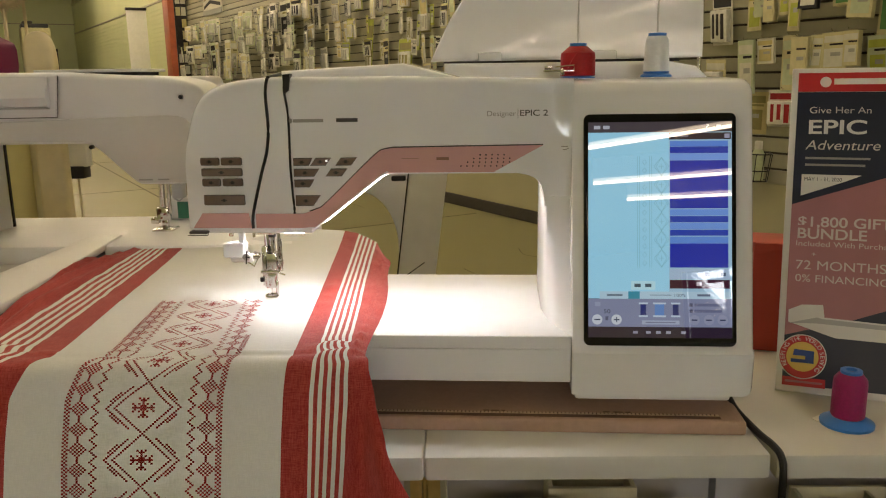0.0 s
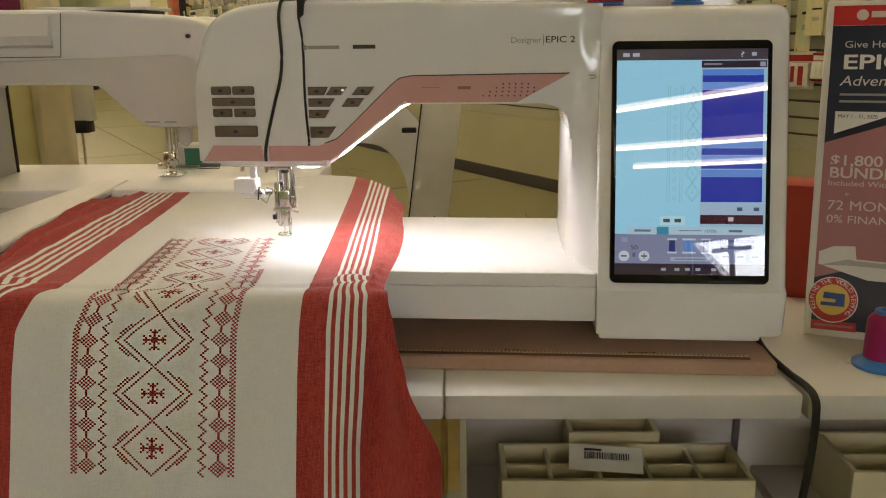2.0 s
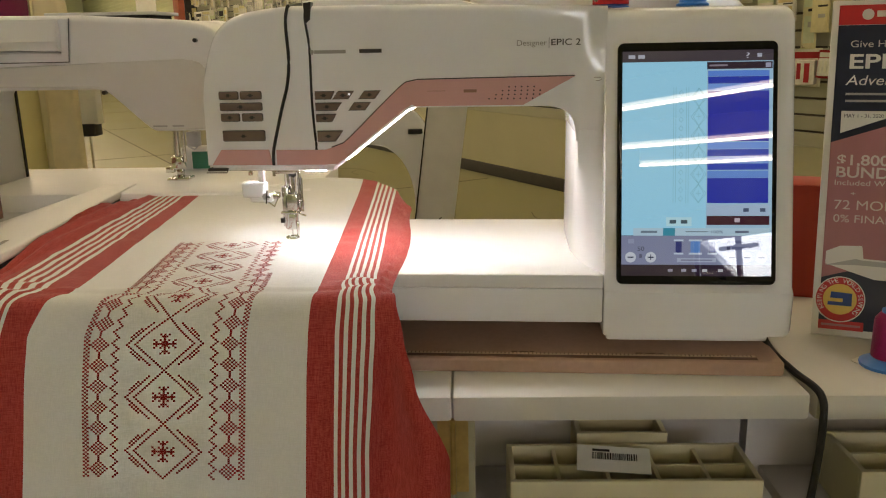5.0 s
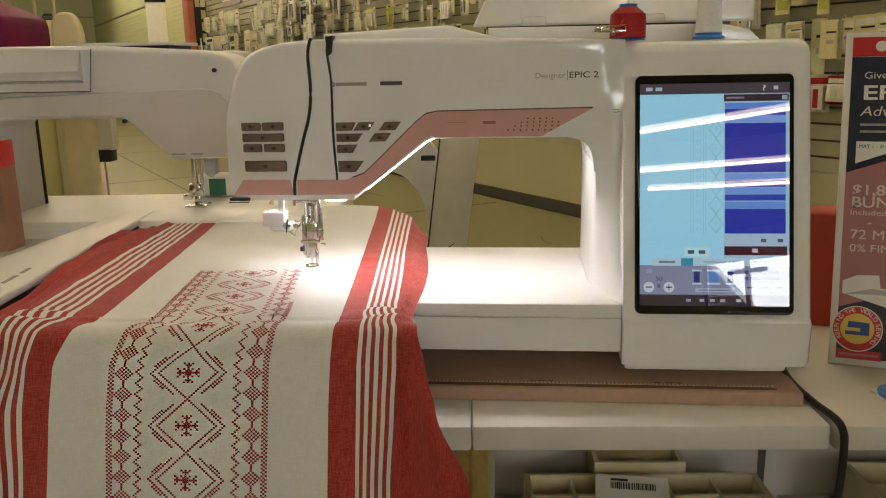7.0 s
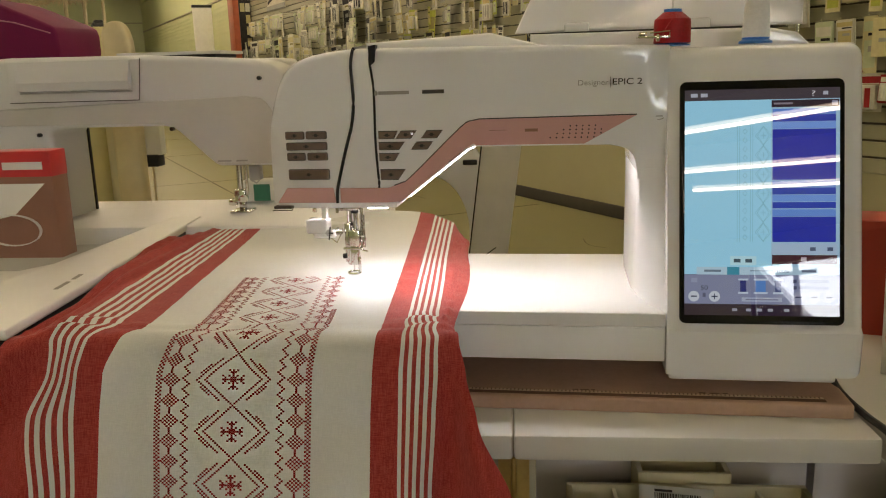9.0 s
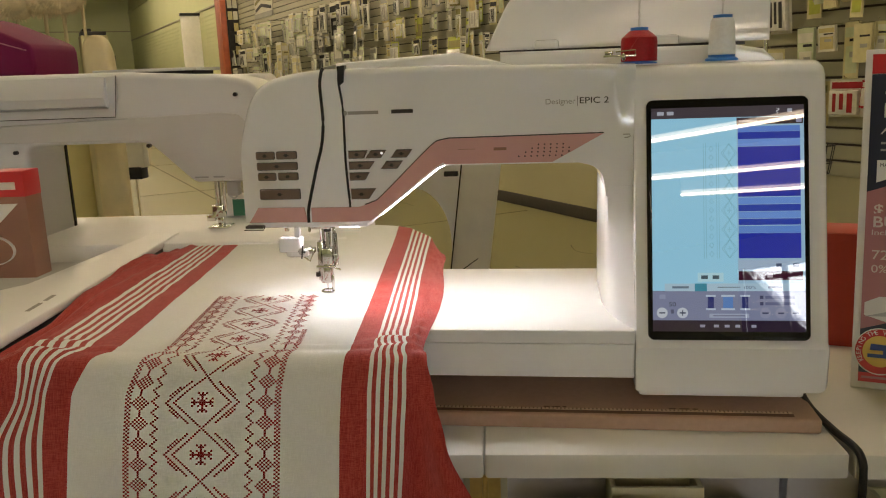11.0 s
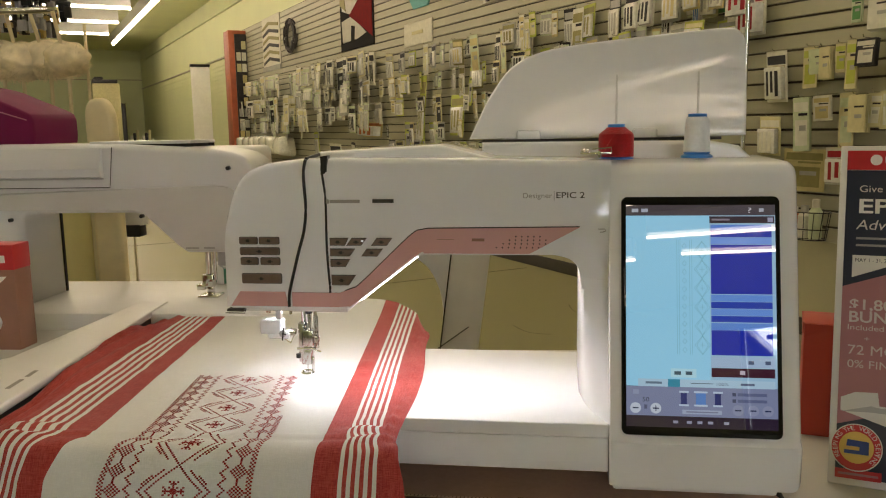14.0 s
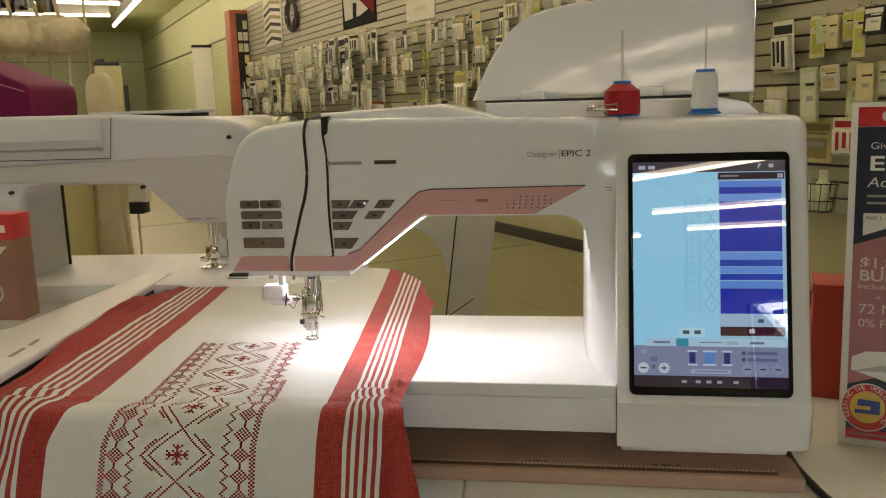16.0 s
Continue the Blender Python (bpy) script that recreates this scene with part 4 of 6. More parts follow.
# ---- embroidery unit with its carriage arm ----
unit = thing("embroidery_unit", Matrix.Translation((-0.5, 0.1, TABLE)), "white embroidery unit with a long carriage arm", "embroidery unit")
body_out = [(-0.80, -0.060), (-0.33, -0.060), (-0.345, 0.19), (-0.80, 0.19)]
part("body", prism(body_out, 0.80, 0.862, "z", 0.010, 4), M_BED, unit, "white unit body")
part("support", prism([(-0.80, -0.02), (-0.34, -0.02), (-0.35, 0.50), (-0.80, 0.50)], TABLE, 0.80, "z", 0.004), M_GREYPL, unit, "grey underside")
part("recess_floor", prism([(-0.80, 0.19), (-0.36, 0.19), (-0.36, 0.48), (-0.80, 0.48)], 0.80, 0.845, "z", 0.004), M_GREYPL, unit, "grey recessed surface")
arm_top = [(-0.302, -0.098), (-0.345, 0.50), (-0.392, 0.50), (-0.412, 0.17), (-0.47, 0.08), (-0.80, 0.06), (-0.80, -0.085), (-0.45, -0.098)]
part("carriage_arm", prism(arm_top, 0.8635, 0.8745, "z", 0.0045, 4), M_BED, unit, "white carriage arm")
part("arm_slot", prism([(-0.305, -0.093), (-0.346, 0.485), (-0.386, 0.485), (-0.406, 0.17), (-0.45, 0.07), (-0.79, 0.05), (-0.79, -0.075), (-0.45, -0.09)], 0.8505, 0.8637, "z"), M_BLACK, unit, "dark slot under the arm edge")
part("arm_rail", prism([(-0.303, -0.094), (-0.345, 0.49), (-0.352, 0.49), (-0.325, -0.094)], 0.838, 0.8505, "z", 0.002), M_CHROME, unit, "steel rail under the slot")
for y0, y1, x in ((0.045, 0.078, -0.338), (0.088, 0.112, -0.3415)):
    part("brand_mark", prism([(x - 0.001, y0), (x + 0.0045, y0), (x + 0.0015, y1), (x - 0.004, y1)], 0.8743, 0.8748, "z"), M_INKGREY, unit, "small grey printed mark")


# ---- the striped cloth in its hoop, with the stitched pattern ----
HALF, BACK, BEND, LENGTH = 0.268, 0.455, -0.078, 0.760
FLAT, RADIUS, LEAN_OUT = BACK - BEND, 0.020, radians(22)
ARC = RADIUS * (math.pi / 2 - LEAN_OUT)
# where the seams between the woven bands lie, from the far edge over the hoop's lip down to the hem
SEAM_U = (-0.268, -0.182, -0.1397, -0.113, -0.064, 0.064, 0.113, 0.140, 0.182, 0.268)
SEAM_X = ((0.000, (-0.334, -0.284, -0.246, -0.224, -0.171, -0.055, 0.018, 0.043, 0.076, 0.100)),
          (0.250, (-0.318, -0.277, -0.230, -0.203, -0.152, -0.030, 0.032, 0.054, 0.084, 0.113)),
          (0.515, (-0.300, -0.263, -0.213, -0.183, -0.1335, -0.0065, 0.044, 0.066, 0.096, 0.113)),
          (0.545, (-0.302, -0.263, -0.228, -0.198, -0.148, -0.011, 0.042, 0.066, 0.099, 0.117)),
          (0.577, (-0.325, -0.264, -0.235, -0.2105, -0.158, -0.015, 0.040, 0.064, 0.099, 0.124)),
          (0.615, (-0.355, -0.278, -0.236, -0.2115, -0.1585, -0.015, 0.039, 0.064, 0.097, 0.134)),
          (0.685, (-0.362, -0.268, -0.233, -0.211, -0.157, -0.015, 0.039, 0.064, 0.093, 0.164)))


def step(a, b, x):
    t = min(1, max(0, (x - a) / (b - a)))
    return t * t * (3 - 2 * t)


def across(u, xs):
    u = min(HALF, max(-HALF, u))
    for a, b, xa, xb in zip(SEAM_U, SEAM_U[1:], xs, xs[1:]):
        if u <= b:
            return xa + (xb - xa) * (u - a) / (b - a)
    return xs[-1]


def cloth(u, v):
    """The cloth's place: u across from the middle, v along from its far edge."""
    if v < FLAT:
        y, z, w = BACK - v, 0.8665, 0.0
    elif v < FLAT + ARC:
        a = (v - FLAT) / RADIUS
        y, z, w = BEND - RADIUS * math.sin(a), 0.8665 - RADIUS + RADIUS * math.cos(a), 0.0
    else:
        a, w = ARC / RADIUS, v - FLAT - ARC
        y = BEND - RADIUS * math.sin(a) - w * math.cos(a) * (1 - 0.9 * w)
        z = 0.8665 - RADIUS + RADIUS * math.cos(a) - w * math.sin(a)
    vv = min(v, 0.685)
    for (v0, x0), (v1, x1) in zip(SEAM_X, SEAM_X[1:]):
        if vv <= v1:
            k = (vv - v0) / (v1 - v0)
            if v0 > 0.5:
                k = k * k * (3 - 2 * k) * 0.6 + k * 0.4
            x = across(u, x0) * (1 - k) + across(u, x1) * k
            break
    flat = 1 - step(FLAT - 0.04, FLAT + 0.01, v)
    near = step(FLAT - 0.10, FLAT + 0.03, v)
    hang = step(0.0, 0.10, w)
    # the far edge runs askew, tented up behind the needle
    far = max(0, 1 - v / 0.16)
    y += 0.055 * far * math.exp(-((u - 0.095) / 0.07) ** 2) - 0.10 * far * step(0.13, 0.268, u) - 0.045 * far * step(-0.10, -0.268, u)
    z += 0.012 * far ** 2 * math.exp(-((u - 0.06) / 0.09) ** 2)
    # the left band is pushed up against the carriage arm
    if u < -0.17:
        rise = step(0.02, 0.12, y) * (1 - step(0.31, 0.38, y))
        d = step(-0.17, -0.25, u)
        z += flat * (0.0085 * d * rise + 0.004 * math.sin(d * math.pi) - 0.0065 * d * (1 - rise))
        z += flat * 0.0035 * math.sin(u * 150 + v * 22) * step(-0.185, -0.22, u)
    # the right band rounds over the hoop and drops to the bed
    if u > 0.150:
        d = (u - 0.150) / (HALF - 0.150)
        z -= flat * (0.0075 * d ** 1.6 - 0.0035 * math.sin(min(1, d * 1.2) * math.pi) * (0.6 + 0.5 * math.sin(v * 24)))
        x += flat * 0.003 * d * math.sin(v * 20 + 1.0)
    if abs(u) > 0.113:
        z += 0.0011 * noise.noise(Vector((u * 70, v * 38, 7))) * (1 if w == 0 else 0.3)
    z += 0.0014 * math.exp(-((y + 0.060) / 0.003) ** 2) if w == 0 else 0
    z -= 0.0012 * math.exp(-((y + 0.067) / 0.004) ** 2) if w == 0 else 0
    # buckles and folds
    n1 = noise.noise(Vector((u * 14, v * 9, 0.3)))
    n2 = noise.noise(Vector((u * 45, v * 30, 2.1)))
    z += 0.0012 * n1 + 0.0006 * n2
    for cu, cv, wu, wv, amp in ((-0.178, FLAT - 0.012, 0.030, 0.030, 0.007), (0.165, FLAT - 0.020, 0.028, 0.026, 0.006), (0.225, FLAT - 0.05, 0.02, 0.05, 0.004)):
        b = math.exp(-((u - cu) / wu) ** 2 - ((v - cv) / wv) ** 2)
        z += amp * b * (0.8 + 0.6 * math.sin(v * 230 + u * 40))
        y -= 0.5 * amp * b
        x += 0.45 * amp * b * math.sin(v * 190 + u * 60)
    edge = step(0.10, 0.22, abs(u))
    y += hang * edge * 0.013 * math.sin(u * 62 + w * 9 + (0.8 if u > 0 else 2.2)) + hang * 0.004 * n1
    y -= 0.018 * near * step(-0.185, -0.245, u)
    return Vector((x, y, z))


def bands():
    """Across the cloth: (from, to, red?)."""
    out = [(-HALF, -0.182, True)]
    w = 0.0047
    for k in range(9):
        out.append((-0.182 + k * w, -0.182 + (k + 1) * w, k % 2 == 1))
    out.append((-0.182 + 9 * w, -0.113, True))
    out.append((-0.113, 0.113, False))
    out.append((0.113, 0.182 - 9 * w, True))
    for k in range(9):
        out.append((0.182 - 9 * w + k * w, 0.182 - 9 * w + (k + 1) * w, k % 2 == 1))
    out.append((0.182, HALF, True))
    return out


bm = bmesh.new()
us, kinds = [], []
for a, b, red in bands():
    n = max(1, round((b - a) / 0.006))
    for k in range(n):
        us.append(a + (b - a) * k / n)
        kinds.append(0 if red else 1)
us.append(HALF)
NV = 170
grid = []
for j in range(NV + 1):
    v = LENGTH * j / NV
    row = []
    for u in us:
        vv = v + (0.004 * noise.noise(Vector((u * 8, 5, 1))) if j == NV else 0)
        row.append(bm.verts.new(cloth(u, vv)))
    grid.append(row)
for j in range(NV):
    for i in range(len(us) - 1):
        f = bm.faces.new((grid[j][i], grid[j + 1][i], grid[j + 1][i + 1], grid[j][i + 1]))
        f.material_index = kinds[i]
towel = thing("striped_cloth", Matrix.Translation((-0.087, 0.1, 0.86)), "red and white striped cotton cloth with cross stitch pattern", "cloth")
cl = part("cloth", bm, [M_REDCLOTH, M_WHITECLOTH], towel, "red cotton with white stripes and a white middle", smooth=80, orient=False)
mod = cl.modifiers.new("thickness", "SOLIDIFY")
mod.thickness, mod.offset = 0.0009, -1
# the hoop under the cloth
hoop = thing("embroidery_hoop", Matrix.Translation((-0.1, 0.15, 0.858)), "grey embroidery hoop under the cloth", "hoop")
bm = box(-0.250, 0.055, -0.072, -0.062, 0.8585, 0.8640, 0.002)
for b4 in ((-0.250, 0.055, 0.35, 0.36), (-0.260, -0.250, -0.072, 0.36), (0.055, 0.065, -0.072, 0.36)):
    box(*b4, 0.8585, 0.8640, 0.002, into=bm)
part("hoop_frame", bm, M_GREYPL, hoop, "grey plastic frame")

# stitched cross pattern: small crossed stitches on the cloth
CELL = 0.047 / 28


def stitched(i, r):
    """Whether the pattern has a stitch at column i from the middle and row r."""
    a, k = abs(i), r % 28
    if 36 <= a <= 38:
        return (a + r) % 2 == 0
    m = (r + 5) % 11
    if 27 <= a <= 35:
        q = abs(a - 31) + abs(m - 5)
        return (q <= 4 and q % 2 == 0) or (a == 31 and abs(m - 5) >= 4)
    if 22 <= a <= 25:
        z4 = r % 6
        return a == 22 + (z4 if z4 <= 3 else 6 - z4)
    d = 14 - abs(k - 14)
    if a == d:
        return True
    if d >= 3 and a == d + 4:
        return True
    if 6 <= d <= 10 and a in (d + 5, d + 6):
        return (a + k) % 2 == 0 or a == d + 6
    b = abs(k - 14)
    if a + b <= 1 or (a == 0 and b <= 5) or (b == 0 and a <= 5) or (a == b and a <= 2) or (a, b) in ((1, 4), (4, 1), (2, 5), (5, 2)):
        return True
    return False


bm = bmesh.new()
V0 = BACK - 0.131
for r in range(6, 28 * 8 + 1):
    for i in range(-38, 39):
        if i > 35 and r < 84:
            continue
        if stitched(i, r):
            u, v = i * CELL, V0 + r * CELL
            p = cloth(u, v)
            e1, e2 = cloth(u + CELL, v) - p, cloth(u, v + CELL) - p
            nrm = e1.cross(e2).normalized()
            if nrm.z < 0 and nrm.y > 0:
                nrm = -nrm
            if nrm.z < -0.2:
                nrm = -nrm
            h = nrm * 0.0005
            for sgn in (1, -1):
                a, b = p - 0.46 * (e1 + sgn * e2) + h, p + 0.46 * (e1 + sgn * e2) + h
                t = (e1 - sgn * e2) * 0.20
                bm.faces.new([bm.verts.new(q) for q in (a - t, b - t, b + t, a + t)])
part("stitching", bm, M_STITCH, towel, "dark red cross stitch diamonds and stars", smooth=0, kind="stuff")
# loose threads along the hem
bm = bmesh.new()
rng = random.Random(4)
for k in range(46):
    u = rng.uniform(-HALF, HALF)
    p = cloth(u, LENGTH)
    q = p + Vector((rng.uniform(-0.010, 0.010), -0.002, -rng.uniform(0.004, 0.016)))
    tube([p, (p + q) / 2 + Vector((rng.uniform(-0.003, 0.003), 0, 0)), q], 0.00025, 4, into=bm)
part("fringe", bm, M_WHITECLOTH, towel, "loose cotton threads at the cut hem", smooth=0, kind="stuff")

# ---- the second machine ----
m2 = thing("sewing_machine", Matrix.Translation((-0.45, 0.56, TABLE)), "older cool white sewing machine seen behind, its panel closed", "sewing machine")
out2 = [(-0.300, 0.958), (-0.200, 0.958), (-0.186, 0.970)] + smooth2([(-0.181, 1.03), (-0.182, 1.08), (-0.192, 1.104), (-0.212, 1.117), (-0.25, 1.125)], 4) + [(-0.40, 1.134), (-0.63, 1.136), (-0.76, 1.128), (-0.80, 1.10), (-0.80, 0.80), (-0.575, 0.80), (-0.575, 1.005)] + \
    smooth2([(-0.575, 1.012), (-0.570, 1.020), (-0.560, 1.0235)], 3) + [(-0.39, 1.0235)] + smooth2([(-0.375, 1.021), (-0.362, 1.013), (-0.315, 0.968), (-0.300, 0.958)], 3)[:-1]
part("body", prism(out2, 0.48, 0.598, "y", 0.014, 4), M_WHITE2, m2, "cool white arm and column", smooth=40)
part("arm_back", box(-0.79, -0.215, 0.59, 0.70, 1.032, 1.126, 0.012, 3), M_WHITE2, m2, "rear of the arm", smooth=40)
# Shading of the arm's lower face is put into a greyer plastic colour.
part("lower_face", prism([(-0.206, 0.9615), (-0.206, 1.03)] + smooth2([(-0.208, 1.045), (-0.222, 1.062), (-0.25, 1.067)], 4) + [(-0.79, 1.052), (-0.79, 1.030), (-0.387, 1.0275)] + smooth2([(-0.372, 1.025), (-0.36, 1.016), (-0.312, 0.971), (-0.298, 0.9615)], 3), 0.4755, 0.482, "y", 0.002), mat("shaded_white_plastic", (0.56, 0.545, 0.52), 0.4, vary=0.03), m2, "lower face, its shade put into a greyer colour")
part("bed", box(-0.80, -0.05, 0.42, 0.69, 0.80, 0.8725, 0.006), M_BED, m2, "white bed")
pf = [(-0.632, 1.066), (-0.420, 1.066), (-0.4125, 1.129), (-0.632, 1.129)]
part("panel_frame", prism(pf, 0.4765, 0.482, "y", 0.0012, 2), M_WHITE2, m2, "closed front panel")
part("panel_grip", prism([(0.4765, 1.0815), (0.4665, 1.083), (0.4615, 1.096), (0.4725, 1.127), (0.4765, 1.127)], -0.612, -0.428, "x", 0.001), M_WHITE2, m2, "sloping grip of the panel")
# Solid grey strip: the shade below the grip is put into its colour.
part("grip_shadow_strip", box(-0.611, -0.429, 0.470, 0.4768, 1.0785, 1.0812), M_GREYPL, m2, "grey strip painting the shade under the grip")
for pts in ([(-0.6335, 1.0655), (-0.4195, 1.0655), (-0.412, 1.1295)], ):
    part("panel_gap", tube([(x, 0.4768, z) for x, z in pts], 0.0007, 6), M_INK, m2, "thin dark gap")
part("lower_seam", tube([(-0.79, 0.4757, 1.0545), (-0.62, 0.4757, 1.0545), (-0.4, 0.4757, 1.062)], 0.0005, 5), M_GREYPL, m2, "fine seam")
for x, z in ((-0.2235, 1.094), (-0.3705, 1.019), (-0.592, 1.014)):
    part("screw_hole", prism([(x + 0.0032 * math.cos(i * math.pi / 8), z + 0.0032 * math.sin(i * math.pi / 8)) for i in range(16)], 0.4735, 0.481, "y"), M_BLACK, m2, "small dark screw hole")
part("top_plate", prism([(-0.46, 0.50), (-0.29, 0.50), (-0.28, 0.58), (-0.46, 0.60)], 1.1335, 1.1385, "z", 0.001), M_WHITE2, m2, "thin raised cover plate")
part("top_plate_gap", prism([(-0.44, 0.505), (-0.30, 0.505), (-0.29, 0.575), (-0.44, 0.59)], 1.128, 1.1336, "z"), M_BLACK, m2, "dark gap under the plate")
part("brand_mark", merge(box(-0.300, -0.278, 0.4745, 0.476, 0.9655, 0.968), box(-0.270, -0.252, 0.4745, 0.476, 0.9655, 0.968)), M_INKGREY, m2, "small grey printed marks")
part("needle_bar", merge(lathe([(0.005, 0), (0.005, 0.065)], (-0.281, 0.55, 0.90), 12), lathe([(0.003, 0), (0.003, 0.06)], (-0.268, 0.545, 0.905), 12)), M_CHROME, m2, "steel bars", Matrix.Translation((-0.012, 0, -0.004)))
part("presser_foot", merge(merge(box(-0.291, -0.271, 0.54, 0.56, 0.893, 0.915, 0.003), box(-0.296, -0.261, 0.53, 0.565, 0.876, 0.880, 0.001)), merge(box(-0.284, -0.274, 0.545, 0.555, 0.879, 0.894, 0.001), box(-0.301, -0.286, 0.54, 0.552, 0.888, 0.898, 0.002))), M_CHROME, m2, "steel presser foot", Matrix.Translation((-0.012, 0, -0.004)))
part("threader", merge(box(-0.262, -0.242, 0.54, 0.56, 0.93, 0.955, 0.003), tube([(-0.258, 0.54, 0.931), (-0.249, 0.54, 0.926), (-0.244, 0.54, 0.931)], 0.0015, 6)), M_GREYPL, m2, "needle threader", Matrix.Translation((-0.012, 0, -0.004)))
part("back_edge", box(-0.5765, -0.5735, 0.594, 0.599, 0.872, 1.022), M_BLACK, m2, "dark seam of the column")

pk = thing("thread_packet", Matrix.Translation((-0.292, 0.655, 0.873)), "small white and green packet behind the needle", "packet")
part("packet", box(-0.324, -0.262, 0.64, 0.675, 0.873, 0.914, 0.008, 3), M_LABEL, pk, "white packet")
part("green_label", box(-0.300, -0.270, 0.6385, 0.6405, 0.876, 0.906, 0.0005), mat("green_print", (0.05, 0.22, 0.13), 0.5), pk, "green printed label")

# carton standing on the unit
carton = thing("product_box", Matrix.Translation((-0.475, 0.215, 0.862)), "small white product box with a red top band", "box")
part("carton", box(-0.545, -0.414, 0.198, 0.235, 0.8748, 1.012, 0.002), M_BROWNCARD, carton, "brown printed carton")
part("red_band", box(-0.5455, -0.4135, 0.1975, 0.2355, 0.980, 1.0135, 0.002), M_POSTRED, carton, "red band")
part("band_print", box(-0.478, -0.425, 0.1968, 0.1976, 0.990, 0.9995), M_POSTWHITE, carton, "white printed mark")
part("pale_panel", prism([(-0.545, 0.915), (-0.47, 0.932), (-0.425, 0.972), (-0.545, 0.972)], 0.1968, 0.1979, "y"), M_LABEL, carton, "pale printed panel")
part("picture", merge(tube([(-0.475 + 0.038 * math.cos(a), 0.1972, 0.912 + 0.020 * math.sin(a)) for a in [i * math.pi / 12 for i in range(25)]], 0.005, 6, flat=0.15), box(-0.50, -0.45, 0.1969, 0.1979, 0.955, 0.966)), M_BED, carton, "printed picture of a pale bracelet shape")

# ---- poster board leaning beside the machine ----
PU = Vector((0.9405, -0.3398, 0)).normalized()
LEAN = Vector((0.040, 0.1245, 0.340))
PV = (LEAN - PU * LEAN.dot(PU)).normalized()
PNRM = PU.cross(PV)
POST = Vector((0.5640, 0.0912, TABLE + 0.001))
PFM = Matrix(((PU.x, -PNRM.x, PV.x, POST.x), (PU.y, -PNRM.y, PV.y, POST.y), (PU.z, -PNRM.z, PV.z, POST.z), (0, 0, 0, 1)))
PWD, PHT = 0.285, 0.387
poster = thing("advertising_board", PFM, "leaning advertising board with red banner, navy and pink fields", "advertising board")
part("board", box(0, PWD, 0, 0.006, 0, PHT, 0.0008, 1), M_POSTWHITE, poster, "white foam board", PFM)
Y1 = -0.0006


def field(name, pts, m, label="", y=Y1):
    return part(name, prism(pts, y, 0.0005, "y"), m, poster, label, PFM, 0)


IN0, IN1 = 0.007, PWD - 0.007
Z = lambda k: PHT - k * 0.000312
field("banner", [(IN0, Z(95)), (IN1, Z(95)), (IN1, Z(20)), (IN0, Z(20))], M_POSTRED, "red banner")
field("navy_field", [(IN0, Z(1215)), (IN1, Z(1215)), (IN1, Z(97)), (IN0, Z(97))], M_NAVY, "navy field")
field("pink_field", [(IN0, Z(1035)), (0.040, Z(1000)), (0.075, Z(965)), (IN1, Z(700)), (IN1, Z(230)), (IN0, Z(540))], M_POSTPINK, "dusty pink field", Y1 - 0.0004)
field("white_tag", [(0.016, Z(505)), (0.016, Z(422)), (0.080, Z(422)), (0.060, Z(450))], M_POSTWHITE, "white date tag", Y1 - 0.0008)
part("tag_text", fit_text("MAY 1 - 31, 2020", 0.019, Y1 - 0.001, Z(447), 0.040, 0.0045), M_NAVY, poster, "small dark date", PFM, 0)
part("banner_mark", merge(prism([(0.037 + 0.0062 * math.cos(i * math.pi / 8), Z(57) + 0.0065 * math.sin(i * math.pi / 8)) for i in range(16)], Y1 - 0.0006, 0, "y"), box(0.046, 0.128, Y1 - 0.0006, 0, Z(67), Z(44))), M_POSTWHITE, poster, "white printed mark", PFM, 0)
for text, x, z, w, h, m, kw in (("Give Her An", 0.021, 182, 0.066, 0.0080, M_POSTTEXT, {}), ("EPIC", 0.021, 262, 0.062, 0.0165, M_POSTWHITE, {"bold": 0.02}), ("Adventure", 0.018, 325, 0.080, 0.0115, M_POSTTEXT, {"shear": 0.2}),
                                ("$1,800 GIFT", 0.015, 622, 0.098, 0.0115, M_POSTTEXT, {"bold": 0.015}), ("BUNDLE", 0.015, 668, 0.073, 0.0120, M_POSTTEXT, {"bold": 0.015}), ("Included With Purchase", 0.014, 697, 0.105, 0.0060, M_POSTTEXT, {}),
                                ("+", 0.031, 735, 0.005, 0.005, M_POSTTEXT, {}), ("72 MONTHS", 0.015, 785, 0.094, 0.0105, M_POSTTEXT, {}), ("0% FINANCING", 0.015, 832, 0.097, 0.0085, M_POSTTEXT, {})):
    part("slogan", fit_text(text, x, Y1 - 0.0008, Z(z), w, h * 1.04, **kw), m, poster, "pale printed words", PFM, 0)
part("small_text", merge(box(0.019, 0.088, Y1 - 0.0006, 0, Z(362), Z(354)), box(0.019, 0.083, Y1 - 0.0006, 0, Z(388), Z(380))), M_INKGREY, poster, "two lines of tiny print", PFM, 0)
field("picture", [(0.010, Z(985)), (0.010, Z(940)), (0.024, Z(918)), (0.046, Z(914)), (0.048, Z(960)), (IN1, Z(985)), (IN1, Z(1040)), (0.060, Z(1032))], M_POSTWHITE, "printed picture of a white machine", Y1 - 0.0008)
field("picture_shade", [(0.010, Z(990)), (0.040, Z(962)), (0.046, Z(966)), (IN1, Z(992)), (IN1, Z(1000)), (0.04, Z(984))], M_GREYPL, "", Y1 - 0.001)
SX, SZ = 0.027, Z(1110)
for k, (r, m) in enumerate(((0.0255, M_LABEL), (0.0243, M_POSTRED), (0.0170, M_YELLOW))):
    part("seal_disc", prism([(SX + r * math.cos(i * math.pi / 16), SZ + r * math.sin(i * math.pi / 16)) for i in range(32)], Y1 - 0.001 - 0.0003 * k, 0, "y"), m, poster, "round printed seal", PFM, 0)
